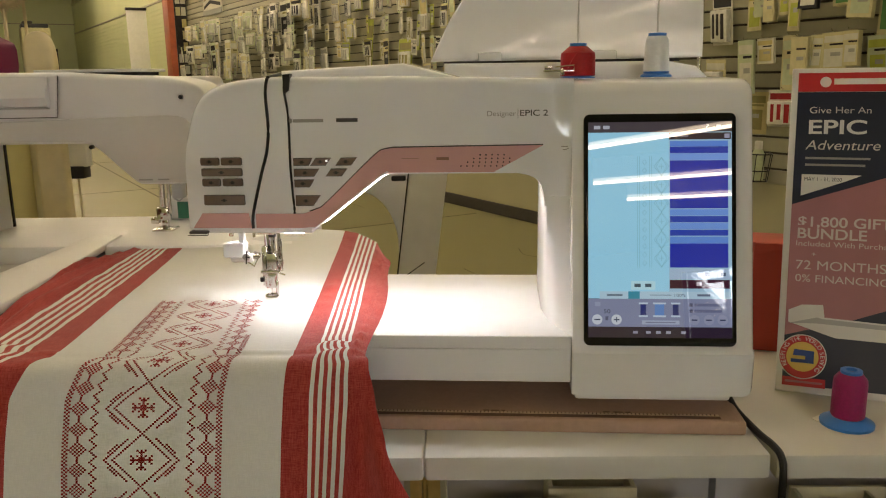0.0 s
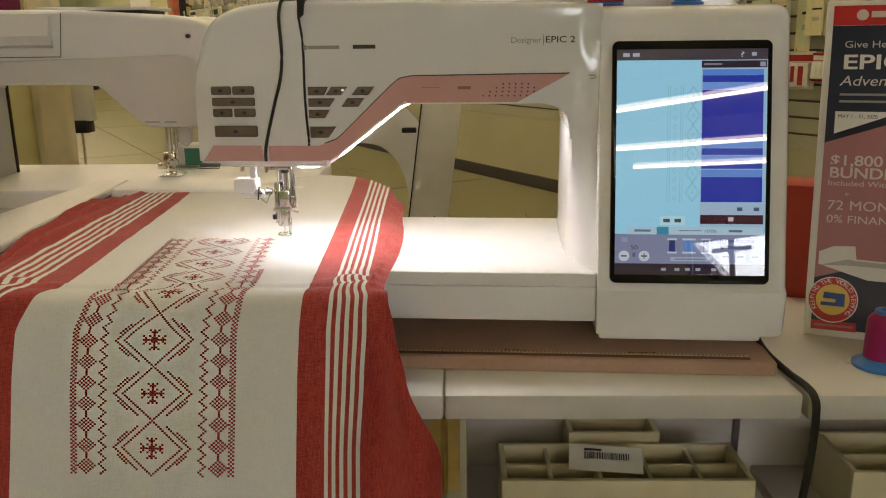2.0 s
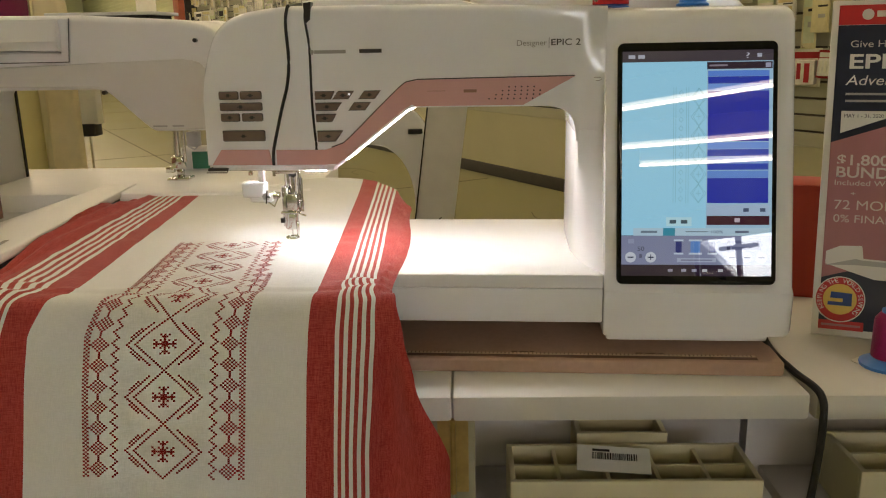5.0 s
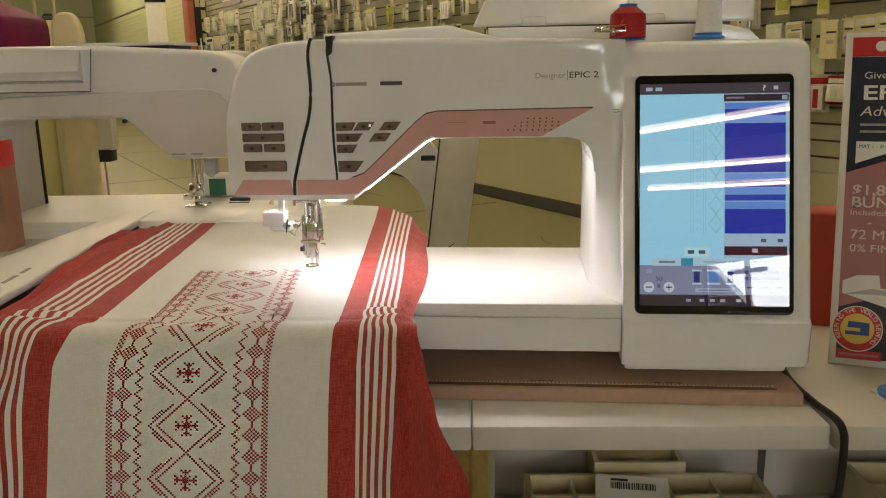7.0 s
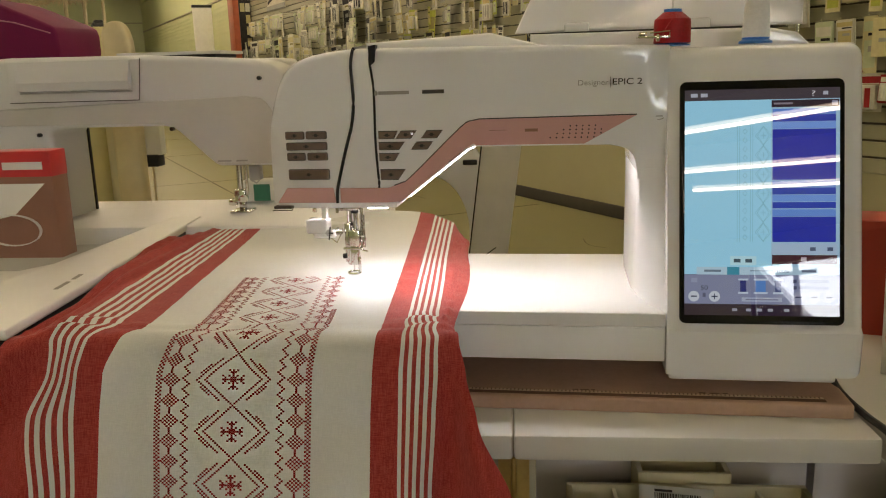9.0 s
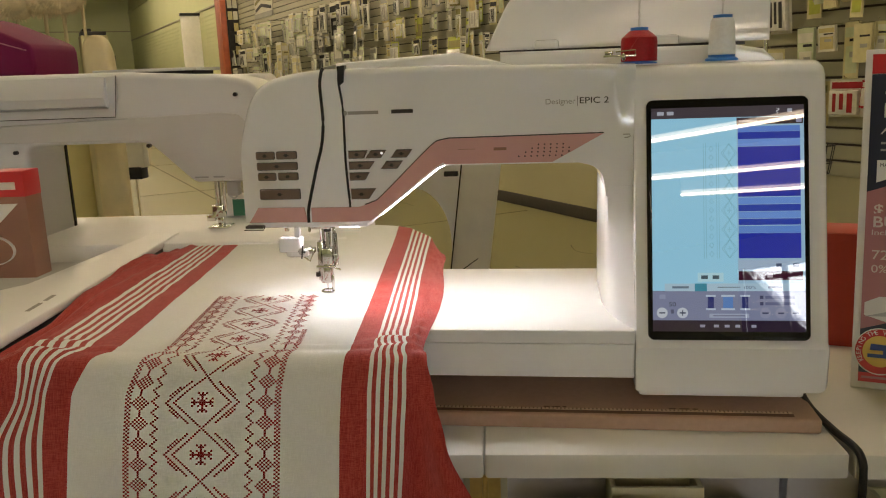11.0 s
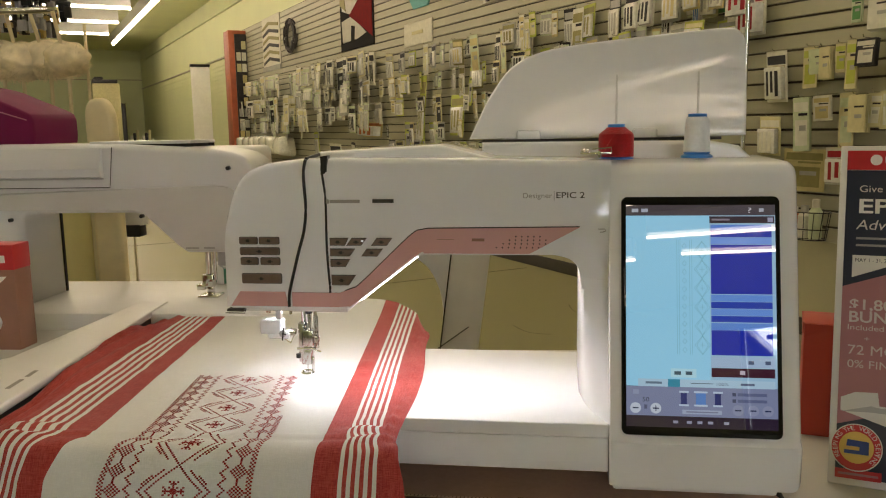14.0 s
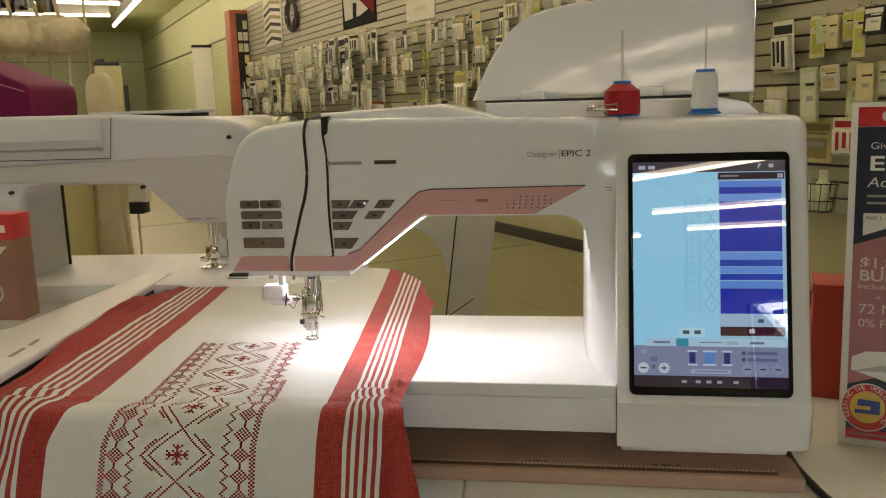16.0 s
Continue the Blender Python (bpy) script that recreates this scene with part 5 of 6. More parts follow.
field("seal_machine", [(SX - 0.012, SZ - 0.007), (SX + 0.012, SZ - 0.007), (SX + 0.012, SZ + 0.007), (SX - 0.009, SZ + 0.008), (SX - 0.010, SZ + 0.001), (SX + 0.003, SZ + 0.001), (SX + 0.003, SZ - 0.003), (SX - 0.012, SZ - 0.003)], M_SEALBLUE, "blue machine outline", Y1 - 0.0022)
for a0, text in ((200, "KEEPING THE WORLD SEWING"),):
    n = len(text)
    for k, ch in enumerate(text):
        if ch == " ":
            continue
        ang = radians(215 - 250 * k / (n - 1))
        g = lettering(ch, 0.0068, depth=0.0, bold=0.0)
        g.transform(Matrix.Translation((SX + 0.0185 * math.cos(ang), Y1 - 0.0019, SZ + 0.0185 * math.sin(ang))) @ pose(0, 0, 0, 0, 90 - math.degrees(ang), 0))
        part("seal_letter", g, M_LABEL, poster, "", PFM, 0)
field("red_strip", [(IN0, Z(1218)), (0.052, Z(1218)), (0.052, Z(1186)), (IN0, Z(1186))], M_POSTRED, "red strip", Y1 - 0.0008)
part("strip_text", box(0.010, 0.049, Y1 - 0.0011, 0, Z(1206), Z(1198)), M_POSTPINK, poster, "", PFM, 0)

# ---- red carton, cord, trays ----
rc = thing("red_carton", pose(0.628, 0.255, TABLE, 0, 0, -18), "small red cardboard carton with folded flaps", "box")
RCF = pose(0.628, 0.255, 0, 0, 0, -18)
part("carton", box(-0.036, 0.036, -0.035, 0.035, TABLE, 0.905, 0.0015), M_REDBOX, rc, "red card", RCF)
part("flap", prism([(-0.035, 0.904), (-0.035, 0.888), (-0.015, 0.895), (0.035, 0.904)], -0.0362, -0.0345, "y"), M_REDBOX, rc, "folded flap", RCF)
part("flap", prism([(-0.034, 0.905), (-0.02, 0.888), (0.0, 0.885), (0.033, 0.905)], -0.0372, -0.0355, "x"), M_REDBOX, rc, "folded flap", RCF)

cord = smooth_line([(0.490, 0.06, 0.79), (0.492, 0.02, 0.772), (0.499, -0.025, 0.7655), (0.5045, -0.058, 0.7645), (0.5065, -0.0735, 0.760), (0.507, -0.0795, 0.745), (0.505, -0.082, 0.70), (0.499, -0.080, 0.62), (0.492, -0.075, 0.50), (0.51, -0.07, 0.30)], 8)
solo("power_cord", tube(cord, 0.0036, 10), M_CORD, "black power cord hanging over the table edge", "cord")
solo("paper_scrap", prism([(0.572, 0.012), (0.583, 0.020), (0.586, 0.008), (0.575, 0.004)], TABLE, TABLE + 0.0012, "z"), M_LABEL, "tiny white paper scrap on the table", "paper scrap")


def tray(x0, x1, y0, y1, z0, z1, cols, rows, label):
    t = thing("compartment_tray", Matrix.Translation(((x0 + x1) / 2, (y0 + y1) / 2, z0)), label, "tray", "trays under the table")
    part("floor_plate", box(x0 + 0.006, x1 - 0.006, y0 + 0.006, y1 - 0.006, z0 + 0.0005, z0 + 0.003), M_CREAM, t)
    for a in (box(x0, x1, y0, y0 + 0.006, z0, z1, 0.001), box(x0, x1, y1 - 0.006, y1, z0, z1, 0.001), box(x0, x0 + 0.006, y0 + 0.006, y1 - 0.006, z0, z1, 0.001), box(x1 - 0.006, x1, y0 + 0.006, y1 - 0.006, z0, z1, 0.001)):
        part("wall", a, M_CREAM, t)
    for k in range(1, cols):
        x = x0 + (x1 - x0) * k / cols
        part("divider", box(x - 0.002, x + 0.002, y0 + 0.006, y1 - 0.006, z0, z1 - 0.004), M_CREAM, t)
    for k in range(1, rows):
        y = y0 + (y1 - y0) * k / rows
        part("divider", box(x0 + 0.006, x1 - 0.006, y - 0.002, y + 0.002, z0, z1 - 0.004), M_CREAM, t)
    return t


solo("shelf", box(0.185, 0.482, -0.045, 0.100, 0.578, 0.594, 0.002), M_PANEL, "grey shelf under the table", "shelf", "structure")
solo("shelf_beside", box(0.522, 1.25, -0.045, 0.10, 0.578, 0.594, 0.002), M_PANEL, "grey shelf under the next table", "shelf", "structure")
tray(0.222, 0.476, -0.036, 0.045, 0.594, 0.652, 5, 2, "cream plastic tray with square compartments on a shelf")
tray(0.30, 0.40, 0.048, 0.098, 0.594, 0.662, 1, 1, "small deep cream plastic bin on a shelf")
tray(0.575, 0.83, -0.03, 0.06, 0.594, 0.658, 3, 2, "cream plastic tray with wide compartments")
lab = thing("price_tag", Matrix.Translation((0.335, 0.0, 0.6535)), "white price tag lying on the tray", "price tag")
TG = pose(0.335, 0.005, 0.6535, 18, 0, -8)
part("card", box(-0.040, 0.036, -0.018, 0.018, 0, 0.001), M_LABEL, lab, "", TG)
bm = bmesh.new()
rng = random.Random(2)
x = -0.024
while x < 0.022:
    w = rng.choice((0.0006, 0.001, 0.0016))
    box(x, x + w, -0.001, 0.008, 0.001, 0.0013, into=bm)
    x += w + rng.choice((0.0006, 0.0011))
box(-0.024, -0.006, 0.010, 0.013, 0.001, 0.0013, into=bm)
part("printing", bm, M_INK, lab, "black printed bars", TG, 0, "stuff")
hg = thing("cabinet_hinge", Matrix.Translation((0.165, -0.045, 0.65)), "brass butt hinge between the tables", "hinge")
for x0 in (0.150, 0.1665):
    part("leaf", box(x0, x0 + 0.0135, -0.0505, -0.0485, 0.65, 0.728), M_BRASS, hg)
part("pin", lathe([(0.003, 0), (0.003, 0.080)], (0.165, -0.0515, 0.649), 10), M_BRASS, hg)
for x0 in (0.1435, 0.1662):
    solo("table_post", box(x0, x0 + 0.0205, -0.0485, -0.020, FLOOR, TABLE - 0.026, 0.002), M_SLAT, "narrow olive beige post at the joint of the tables", "post")
solo("table_post", box(-0.225, -0.155, 0.03, 0.06, FLOOR, TABLE - 0.026, 0.003), M_GREEN, "pale green painted post under the table", "post")


# ---- behind: cloth cover, dusters, chair, panels ----
cov = [(-0.582, 1.1355), (-0.579, 1.15), (-0.580, 1.176)] + smooth2([(-0.584, 1.186), (-0.596, 1.193), (-0.64, 1.212), (-0.69, 1.232), (-0.74, 1.242)], 4) + [(-0.80, 1.222), (-0.81, 1.1355)]
bm = prism(cov, 0.545, 0.69, "y", 0.010, 4)
bmesh.ops.subdivide_edges(bm, edges=[e for e in bm.edges if e.calc_length() > 0.03], cuts=2, use_grid_fill=True)
for v in bm.verts:
    if v.co.z > 1.14:
        v.co += Vector((0, 0.004, 0.002)) * noise.noise(v.co * 16)
bag = thing("cloth_case", Matrix.Translation((-0.68, 0.62, 1.1355)), "dark magenta cloth case lying on the machine", "case")
part("case", bm, M_MAGENTA, bag, "soft magenta cloth", smooth=60)
part("piping", tube([(-0.590, 0.543, 1.176), (-0.65, 0.5425, 1.1945), (-0.76, 0.542, 1.212)], 0.0012, 6), M_POSTPINK, bag, "thin seam piping")


def duster(x, y, z, r, n, seed):
    d = thing("feather_duster", Matrix.Translation((x, y, z - 0.25)), "cream fluffy duster on a pale wooden stick", "duster", "dusters")
    part("stick", tube([(x, y, z - 0.22), (x + 0.003, y, z - 0.05), (x, 1.222, 1.456)], 0.005, 8), M_CREAMWOOD, d, "pale wooden stick")
    g = random.Random(seed)
    bm = bmesh.new()
    for k in range(n):
        th, ph = g.uniform(0, 2 * math.pi), math.acos(g.uniform(-1, 1))
        dirv = Vector((math.sin(ph) * math.cos(th), math.sin(ph) * math.sin(th), 0.8 * math.cos(ph)))
        root = Vector((x, y, z)) + dirv * r * 0.25
        tip = Vector((x, y, z)) + dirv * r * g.uniform(0.85, 1.08) + Vector((0, 0, -0.012 * g.random()))
        side = dirv.cross(Vector((g.uniform(-1, 1), g.uniform(-1, 1), g.uniform(-1, 1)))).normalized() * r * 0.016
        mid = (root + tip) / 2 + side
        vs = [bm.verts.new(p) for p in (root - side, root + side, mid + side * 1.2, tip, mid - side * 1.2)]
        bm.faces.new(vs)
    core = bmesh.new()
    bmesh.ops.create_icosphere(core, subdivisions=4, radius=1)
    for v in core.verts:
        v.co = Vector((x, y, z)) + Vector((v.co.x, v.co.y, v.co.z * 0.8)) * r * (0.90 + 0.13 * noise.noise(v.co * 2.2 + Vector((seed, 0, 0))))
    part("core", core, M_FUZZ, d, "dense cream middle", smooth=80)
    part("fluff", bm, M_FUZZ, d, "soft cream fibres", smooth=0, kind="stuff")


for k, (x, z, r) in enumerate(((-0.912, 1.342, 0.062), (-0.972, 1.346, 0.068), (-1.035, 1.340, 0.068), (-1.10, 1.346, 0.068), (-1.17, 1.340, 0.066))):
    duster(x, 1.27 + 0.02 * (k % 2), z, r, 2600, k)
rk = thing("display_rack", Matrix.Translation((-0.95, 1.3, FLOOR)), "chrome display rack hung with small tools", "display rack")
part("bar", tube([(-1.5, 1.22, 1.455), (-0.92, 1.22, 1.458), (-0.91, 1.235, 1.458)], 0.008, 10), M_CHROME, rk, "chrome bar")
part("upright", tube([(-1.45, 1.33, FLOOR), (-1.45, 1.33, 1.6)], 0.01, 10), M_CHROME, rk, "chrome upright")
part("upright", tube([(-0.905, 1.36, FLOOR), (-0.905, 1.36, 1.44)], 0.004, 10), M_CREAMWOOD, rk, "pale upright")
part("crossbar", tube([(-1.47, 1.33, 1.58), (-0.935, 1.35, 1.49)], 0.008, 8), M_BLACK, rk, "dark cross bar")
g = random.Random(11)
for k in range(230):
    x, z, w, h = g.uniform(-1.29, -0.945), g.uniform(1.40, 1.53), g.uniform(0.004, 0.020), g.uniform(0.012, 0.055)
    y = 1.26 + 0.1 * g.random()
    part("hanging_tool", box(x, x + w, y, y + 0.012, z, z + h, 0.002), g.choice((M_BLACK, M_CHROME, M_INKGREY, M_GREYPL, M_INK, M_BRASS)), rk, "small dark and silver tool")
pd = smooth2([(-0.862, 1.10), (-0.864, 1.19), (-0.855, 1.228), (-0.830, 1.242), (-0.805, 1.232), (-0.790, 1.19), (-0.788, 1.10)], 4)
solo("padded_board", prism([(-0.862, FLOOR)] + pd + [(-0.788, FLOOR)], 1.24, 1.28, "y", 0.012, 4), M_CREAMWOOD, "tall cream padded board with a rounded top", "board")

ch = thing("shell_chair", Matrix.Translation((0.03, 1.05, FLOOR)), "white plastic chair with a rounded open shell back", "chair")
inner = smooth2([(-0.16, 0.835), (-0.10, 0.856), (-0.05, 0.8655), (-0.010, 0.8625), (0.014, 0.8525), (0.038, 0.8290), (0.056, 0.794), (0.065, 0.755), (0.0665, 0.716), (0.062, 0.62), (0.050, 0.52)], 3)
outer = smooth2([(0.100, 0.52), (0.112, 0.64), (0.116, 0.76), (0.112, 0.84), (0.098, 0.90), (0.060, 0.945), (-0.010, 0.962), (-0.10, 0.950), (-0.17, 0.92)], 3)
bm = prism(inner + outer, 1.030, 1.055, "y", 0.006, 3)
for v in bm.verts:
    v.co.y += 1.2 * (v.co.x + 0.03) ** 2
part("backrest", bm, M_WHITE, ch, "rounded white shell back with an opening", smooth=60)
part("backrest_clip", box(0.056, 0.088, 1.020, 1.034, 0.889, 0.900, 0.002), M_BLACK, ch, "small black clip")
part("seat", lathe([(0.20, 0), (0.21, 0.015), (0.19, 0.035)], (-0.08, 1.15, 0.50), 28), M_WHITE2, ch, "round white seat")
for k in range(4):
    a = radians(45 + 90 * k)
    part("leg", tube([(-0.08 + 0.1 * math.cos(a), 1.15 + 0.1 * math.sin(a), 0.50), (-0.08 + 0.2 * math.cos(a), 1.15 + 0.2 * math.sin(a), FLOOR)], 0.011, 8), M_CHROME, ch, "steel leg")
pn = thing("leaning_panel", Matrix.Translation((0.1, 1.05, FLOOR)), "grey white board leaning behind the machine", "panel")
part("board", prism([(0.112, 1.02), (0.198, 1.02), (0.145, 0.62), (0.062, 0.10), (-0.03, 0.10), (0.06, 0.62)], 1.0, 1.012, "y", 0.001), M_LABEL, pn, "pale board")
part("edge_strip", prism([(0.112, 1.02), (0.109, 1.02), (0.057, 0.62), (-0.033, 0.10), (-0.03, 0.10), (0.06, 0.62)], 0.998, 1.013, "y"), M_BLACK, pn, "dark edge strip")
part("fold_line", tube([(0.058, 0.999, 0.655), (0.128, 0.999, 0.705)], 0.0012, 5), M_INK, pn, "dark crease")
bolt = thing("fabric_bolt", Matrix.Translation((-1.05, 1.75, FLOOR)), "cream and yellow fabric bolts standing upright", "fabric")
for x, m, r in ((-1.19, M_YELLOWCLOTH, 0.07), (-1.09, M_CREAM, 0.045), (-1.33, M_YELLOWCLOTH, 0.07)):
    part("roll", lathe([(r, 0), (r, 0.98), (r * 0.4, 1.0)], (x, 1.75, FLOOR), 20), m, bolt, "rolled cloth")
pst = thing("display_post", Matrix.Translation((-0.93, 1.62, FLOOR)), "white square post with a black clamp", "post")
part("post", box(-0.985, -0.895, 1.60, 1.64, 0.87, 1.09, 0.003), M_LABEL, pst, "white sleeve")
part("clamp", box(-0.955, -0.905, 1.595, 1.645, 0.835, 0.872, 0.004), M_BLACK, pst, "black clamp")
part("stem", box(-0.938, -0.932, 1.617, 1.623, FLOOR, 0.84, 0.001), M_CREAM, pst, "pale stem")

# floor seams
bm = bmesh.new()
for s in range(-10, 22, 3):
    box(s, s + 0.012, 0.1, D_SIDE - 0.1, FLOOR, FLOOR + 0.0015, into=bm)
for d in (1.9, 4.9, 7.9):
    box(S_FRONT + 0.3, S_FAR - 0.2, d, d + 0.012, FLOOR, FLOOR + 0.0018, into=bm)
solo("floor_seam", bm, M_SEAM, "dark thin seams in the vinyl floor", "floor seam", "structure", ROOM, 0)
g = random.Random(3)
bm = bmesh.new()
for k in range(9):
    s, d = g.uniform(-1, 5), g.uniform(0.5, 3.2)
    a, l = g.uniform(0, 3.1), g.uniform(0.05, 0.3)
    pts = [(s, d, FLOOR + 0.002), (s + l * math.cos(a), d + l * math.sin(a), FLOOR + 0.002), (s + l * 1.6 * math.cos(a + 0.3), d + l * 1.6 * math.sin(a + 0.3), FLOOR + 0.002)]
    tube(smooth_line(pts, 4), 0.003, 5, into=bm, flat=0.15)
solo("floor_scuff", bm, M_SEAM, "dark scuff marks on the vinyl floor", "scuff", "stuff", ROOM, 0)

# ---- goods on the slat wall ----
PKG = {}
M_CLEAR = mat("clear_bag", (0.62, 0.62, 0.54), 0.12, vary=0.15, size=40, bump=0.5, bump_size=60, coat=0.6)
COLORS = {"white": (0.60, 0.59, 0.48), "cream": (0.55, 0.51, 0.28), "lime": (0.40, 0.44, 0.08), "yellow": (0.50, 0.43, 0.20), "grey": (0.34, 0.34, 0.30), "black": (0.03, 0.03, 0.03),
          "teal": (0.12, 0.36, 0.34), "orange": (0.40, 0.13, 0.05), "green": (0.10, 0.26, 0.09), "blue": (0.05, 0.16, 0.38), "red": (0.30, 0.022, 0.025), "pale green": (0.48, 0.54, 0.34), "olive": (0.26, 0.24, 0.10)}
M_BROWNRED = mat("brown_red_wood", (0.36, 0.085, 0.030), 0.5, vary=0.2, size=9)
CARD = {k: mat("card_" + k.replace(" ", "_"), c, 0.6, vary=0.12, size=25) for k, c in COLORS.items()}
M_QUILTRED, M_QUILTBLACK, M_QUILTWHITE = mat("dark_red_quilting", (0.17, 0.010, 0.012), 0.95, vary=0.15, size=18), mat("black_quilting", (0.012, 0.012, 0.012), 0.95, vary=0.15, size=18), mat("white_quilting", (0.50, 0.49, 0.42), 0.95, vary=0.1, size=18)
for m in (*CARD.values(), M_QUILTRED, M_QUILTBLACK, M_QUILTWHITE):
    m.node_tree.nodes["Principled BSDF"].inputs["Specular IOR Level"].default_value = 0.2


def package(color, second, w, h, d, s, z, out, stack=0):
    """A hanging package with its top at (s, z), hung out from the wall."""
    key = (color, second, round(w, 3), round(h, 3), round(d, 3), stack)
    m = ROOM @ Matrix.Translation((s, out, z)) @ pose(0, 0, 0, random.uniform(-5, 5), random.uniform(-3, 3), random.uniform(-14, 14))
    if key in PKG:
        return copy_thing(PKG[key], m)
    t = thing("hanging_package", m, f"hanging {color} retail package with {second} print", "package", "goods on the slat wall")
    part("card", box(-w / 2, w / 2, -0.002, 0.002, -h, 0, 0.0008, 1), CARD[color], t, f"{color} card", m)
    for k in range(stack):
        part("spare_card", box(-w / 2 + 0.004 * (k + 1), w / 2 + 0.003 * (k + 1), -0.016 * (k + 1) - 0.002, -0.016 * (k + 1) + 0.002, -h - 0.002 * k, 0.001, 0.0008, 1), CARD[color], t, f"{color} card behind", m)
    if d > 0.006:
        part("blister", box(-w * 0.42, w * 0.42, 0.002, d, -h * 0.94, -h * 0.30, min(0.006, d * 0.3), 2), M_CLEAR, t, "clear plastic bubble", m)
        for f0, f1, g0 in ((-0.28, -0.12, -0.88), (-0.02, 0.10, -0.80), (0.2, 0.3, -0.86)):
            part("filling", box(w * f0, w * f1, d * 0.6, d + 0.0015, h * g0, -h * 0.38, 0.001, 1), CARD[second], t, f"{second} contents", m)
    else:
        part("picture", box(-w * 0.38, w * 0.36, 0.002, 0.0034, -h * 0.90, -h * 0.42), CARD[second], t, f"{second} picture", m)
        part("print", box(-w * 0.30, w * 0.10, 0.0034, 0.0042, -h * 0.62, -h * 0.52), CARD["grey" if second != "grey" else "black"], t, "small grey print", m)
    part("print", box(-w * 0.44, w * 0.44, 0.002, 0.0032, -h * 0.26, -h * 0.09), CARD[second], t, f"{second} print", m)
    part("print", box(-w * 0.40, w * 0.15, 0.002, 0.003, -h * 0.34, -h * 0.29), CARD["white" if color == "black" else ("olive" if w > 0.13 else "black")], t, "small dark print", m)
    part("hook", tube([(0, -out + 0.01, 0.006), (0, 0.02, 0.004), (0, 0.028, 0.014)], 0.0022, 6), M_CHROME, t, "steel hook", m)
    PKG[key] = t
    return t


random.seed(5)
SIZES = ((0.07, 0.15, 0.015), (0.09, 0.20, 0.02), (0.055, 0.22, 0.012), (0.11, 0.17, 0.025), (0.08, 0.26, 0.004), (0.05, 0.13, 0.004), (0.10, 0.12, 0.018))
PALE = ("white", "white", "white", "cream", "grey", "pale green", "white", "grey", "cream", "white", "white", "pale green")
MIX = ("lime", "white", "pale green", "yellow", "grey", "black", "white", "olive", "cream", "lime", "grey")


def row(s0, s1, z, step_s, palette, tall=1.0, keep=0.9, deep=3, flat=False):
    s = s0
    while s < s1:
        if random.random() < keep:
            w, h, d = random.choice(SIZES)
            d = 0.004 if flat else d
            w *= 2.2 if s0 > 4 else (1.35 if s0 > 0 else 0.95)
            c, c2 = random.choice(palette), random.choice(("grey", "white", "cream", "white", "pale green") if s0 > 4 and random.random() < 0.85 else ("black", "white", "olive", "grey", "pale green", "cream", "yellow", "grey"))
            if c2 == c:
                c2 = "black" if c != "black" else "white"
            out, top = random.uniform(0.05, 0.05 + 0.05 * deep), z - random.uniform(0, 0.03)
            if s0 < 0.1:
                c2 = random.choice(("lime", "white", "pale green", "cream", "green", "white", "yellow")) if c != "black" else "white"
            package(c, c2, w, h * tall, d, s, top, out, random.choice((1, 2, 3)) if s0 < 0.1 and out > 0.085 else 0)
        s += step_s * random.uniform(0.75, 1.3)


# far stretch: pale goods in four rows; middle stretch: mixed; near stretch by the poster
for z, tall in ((1.92, 1.7), (1.62, 1.5), (1.36, 1.5)):
    row(7.4, 10.2, z, 0.15, PALE, tall, 0.95, 4)
for z, tall in ((1.94, 1.5), (1.66, 1.3), (1.42, 1.3)):
    row(4.75, 7.2, z, 0.125, PALE, tall, 0.95, 4)
for z, tall in ((1.88, 1.2), (1.66, 1.2), (1.44, 1.0), (1.22, 1.0), (1.05, 0.9)):
    row(2.3, 4.5, z, 0.15, MIX, tall, 0.8, 2)
for z, tall in ((1.93, 1.3), (1.70, 1.1), (1.50, 1.0), (1.3, 1.0)):
    row(0.15, 2.3, z, 0.095, MIX, tall, 0.9, 3)
row(-2.2, -0.62, 1.70, 0.10, ("white", "pale green", "green", "cream", "cream"), 0.9, 0.95, 2, True)
row(-2.2, -0.34, 1.505, 0.078, ("cream", "pale green", "cream", "black", "cream", "pale green", "cream"), 0.95, 0.97, 2, True)
row(-2.2, -0.34, 1.285, 0.085, ("pale green", "lime", "white", "cream", "cream", "pale green"), 0.95, 0.95, 2, True)
row(-2.2, -0.60, 1.03, 0.13, ("red", "white", "cream", "olive", "cream"), 1.0, 0.9, 2)
for s, z, w, h, d, c, c2 in ((-0.02, 1.80, 0.19, 0.22, 0.05, "white", "red"), (-0.17, 1.49, 0.145, 0.245, 0.03, "white", "black"), (-0.15, 1.175, 0.15, 0.19, 0.03, "cream", "white"), (-0.36, 1.02, 0.20, 0.20, 0.004, "yellow", "olive"), (-0.56, 1.03, 0.17, 0.17, 0.03, "white", "red"),
                             (0.35, 1.92, 0.05, 0.36, 0.03, "white", "blue"), (0.05, 2.0, 0.16, 0.34, 0.05, "white", "red"), (0.22, 2.02, 0.14, 0.30, 0.03, "green", "white"), (5.0, 1.22, 0.34, 0.16, 0.10, "yellow", "orange"), (6.2, 0.98, 0.30, 0.34, 0.1, "white", "black"), (5.6, 1.0, 0.22, 0.30, 0.05, "black", "white"),
                             (3.75, 1.62, 0.12, 0.62, 0.02, "lime", "olive"), (3.1, 1.42, 0.24, 0.34, 0.02, "lime", "olive"), (6.9, 1.12, 0.14, 0.30, 0.02, "lime", "grey")):
    package(c, c2, w, h, d, s, z, 0.07)
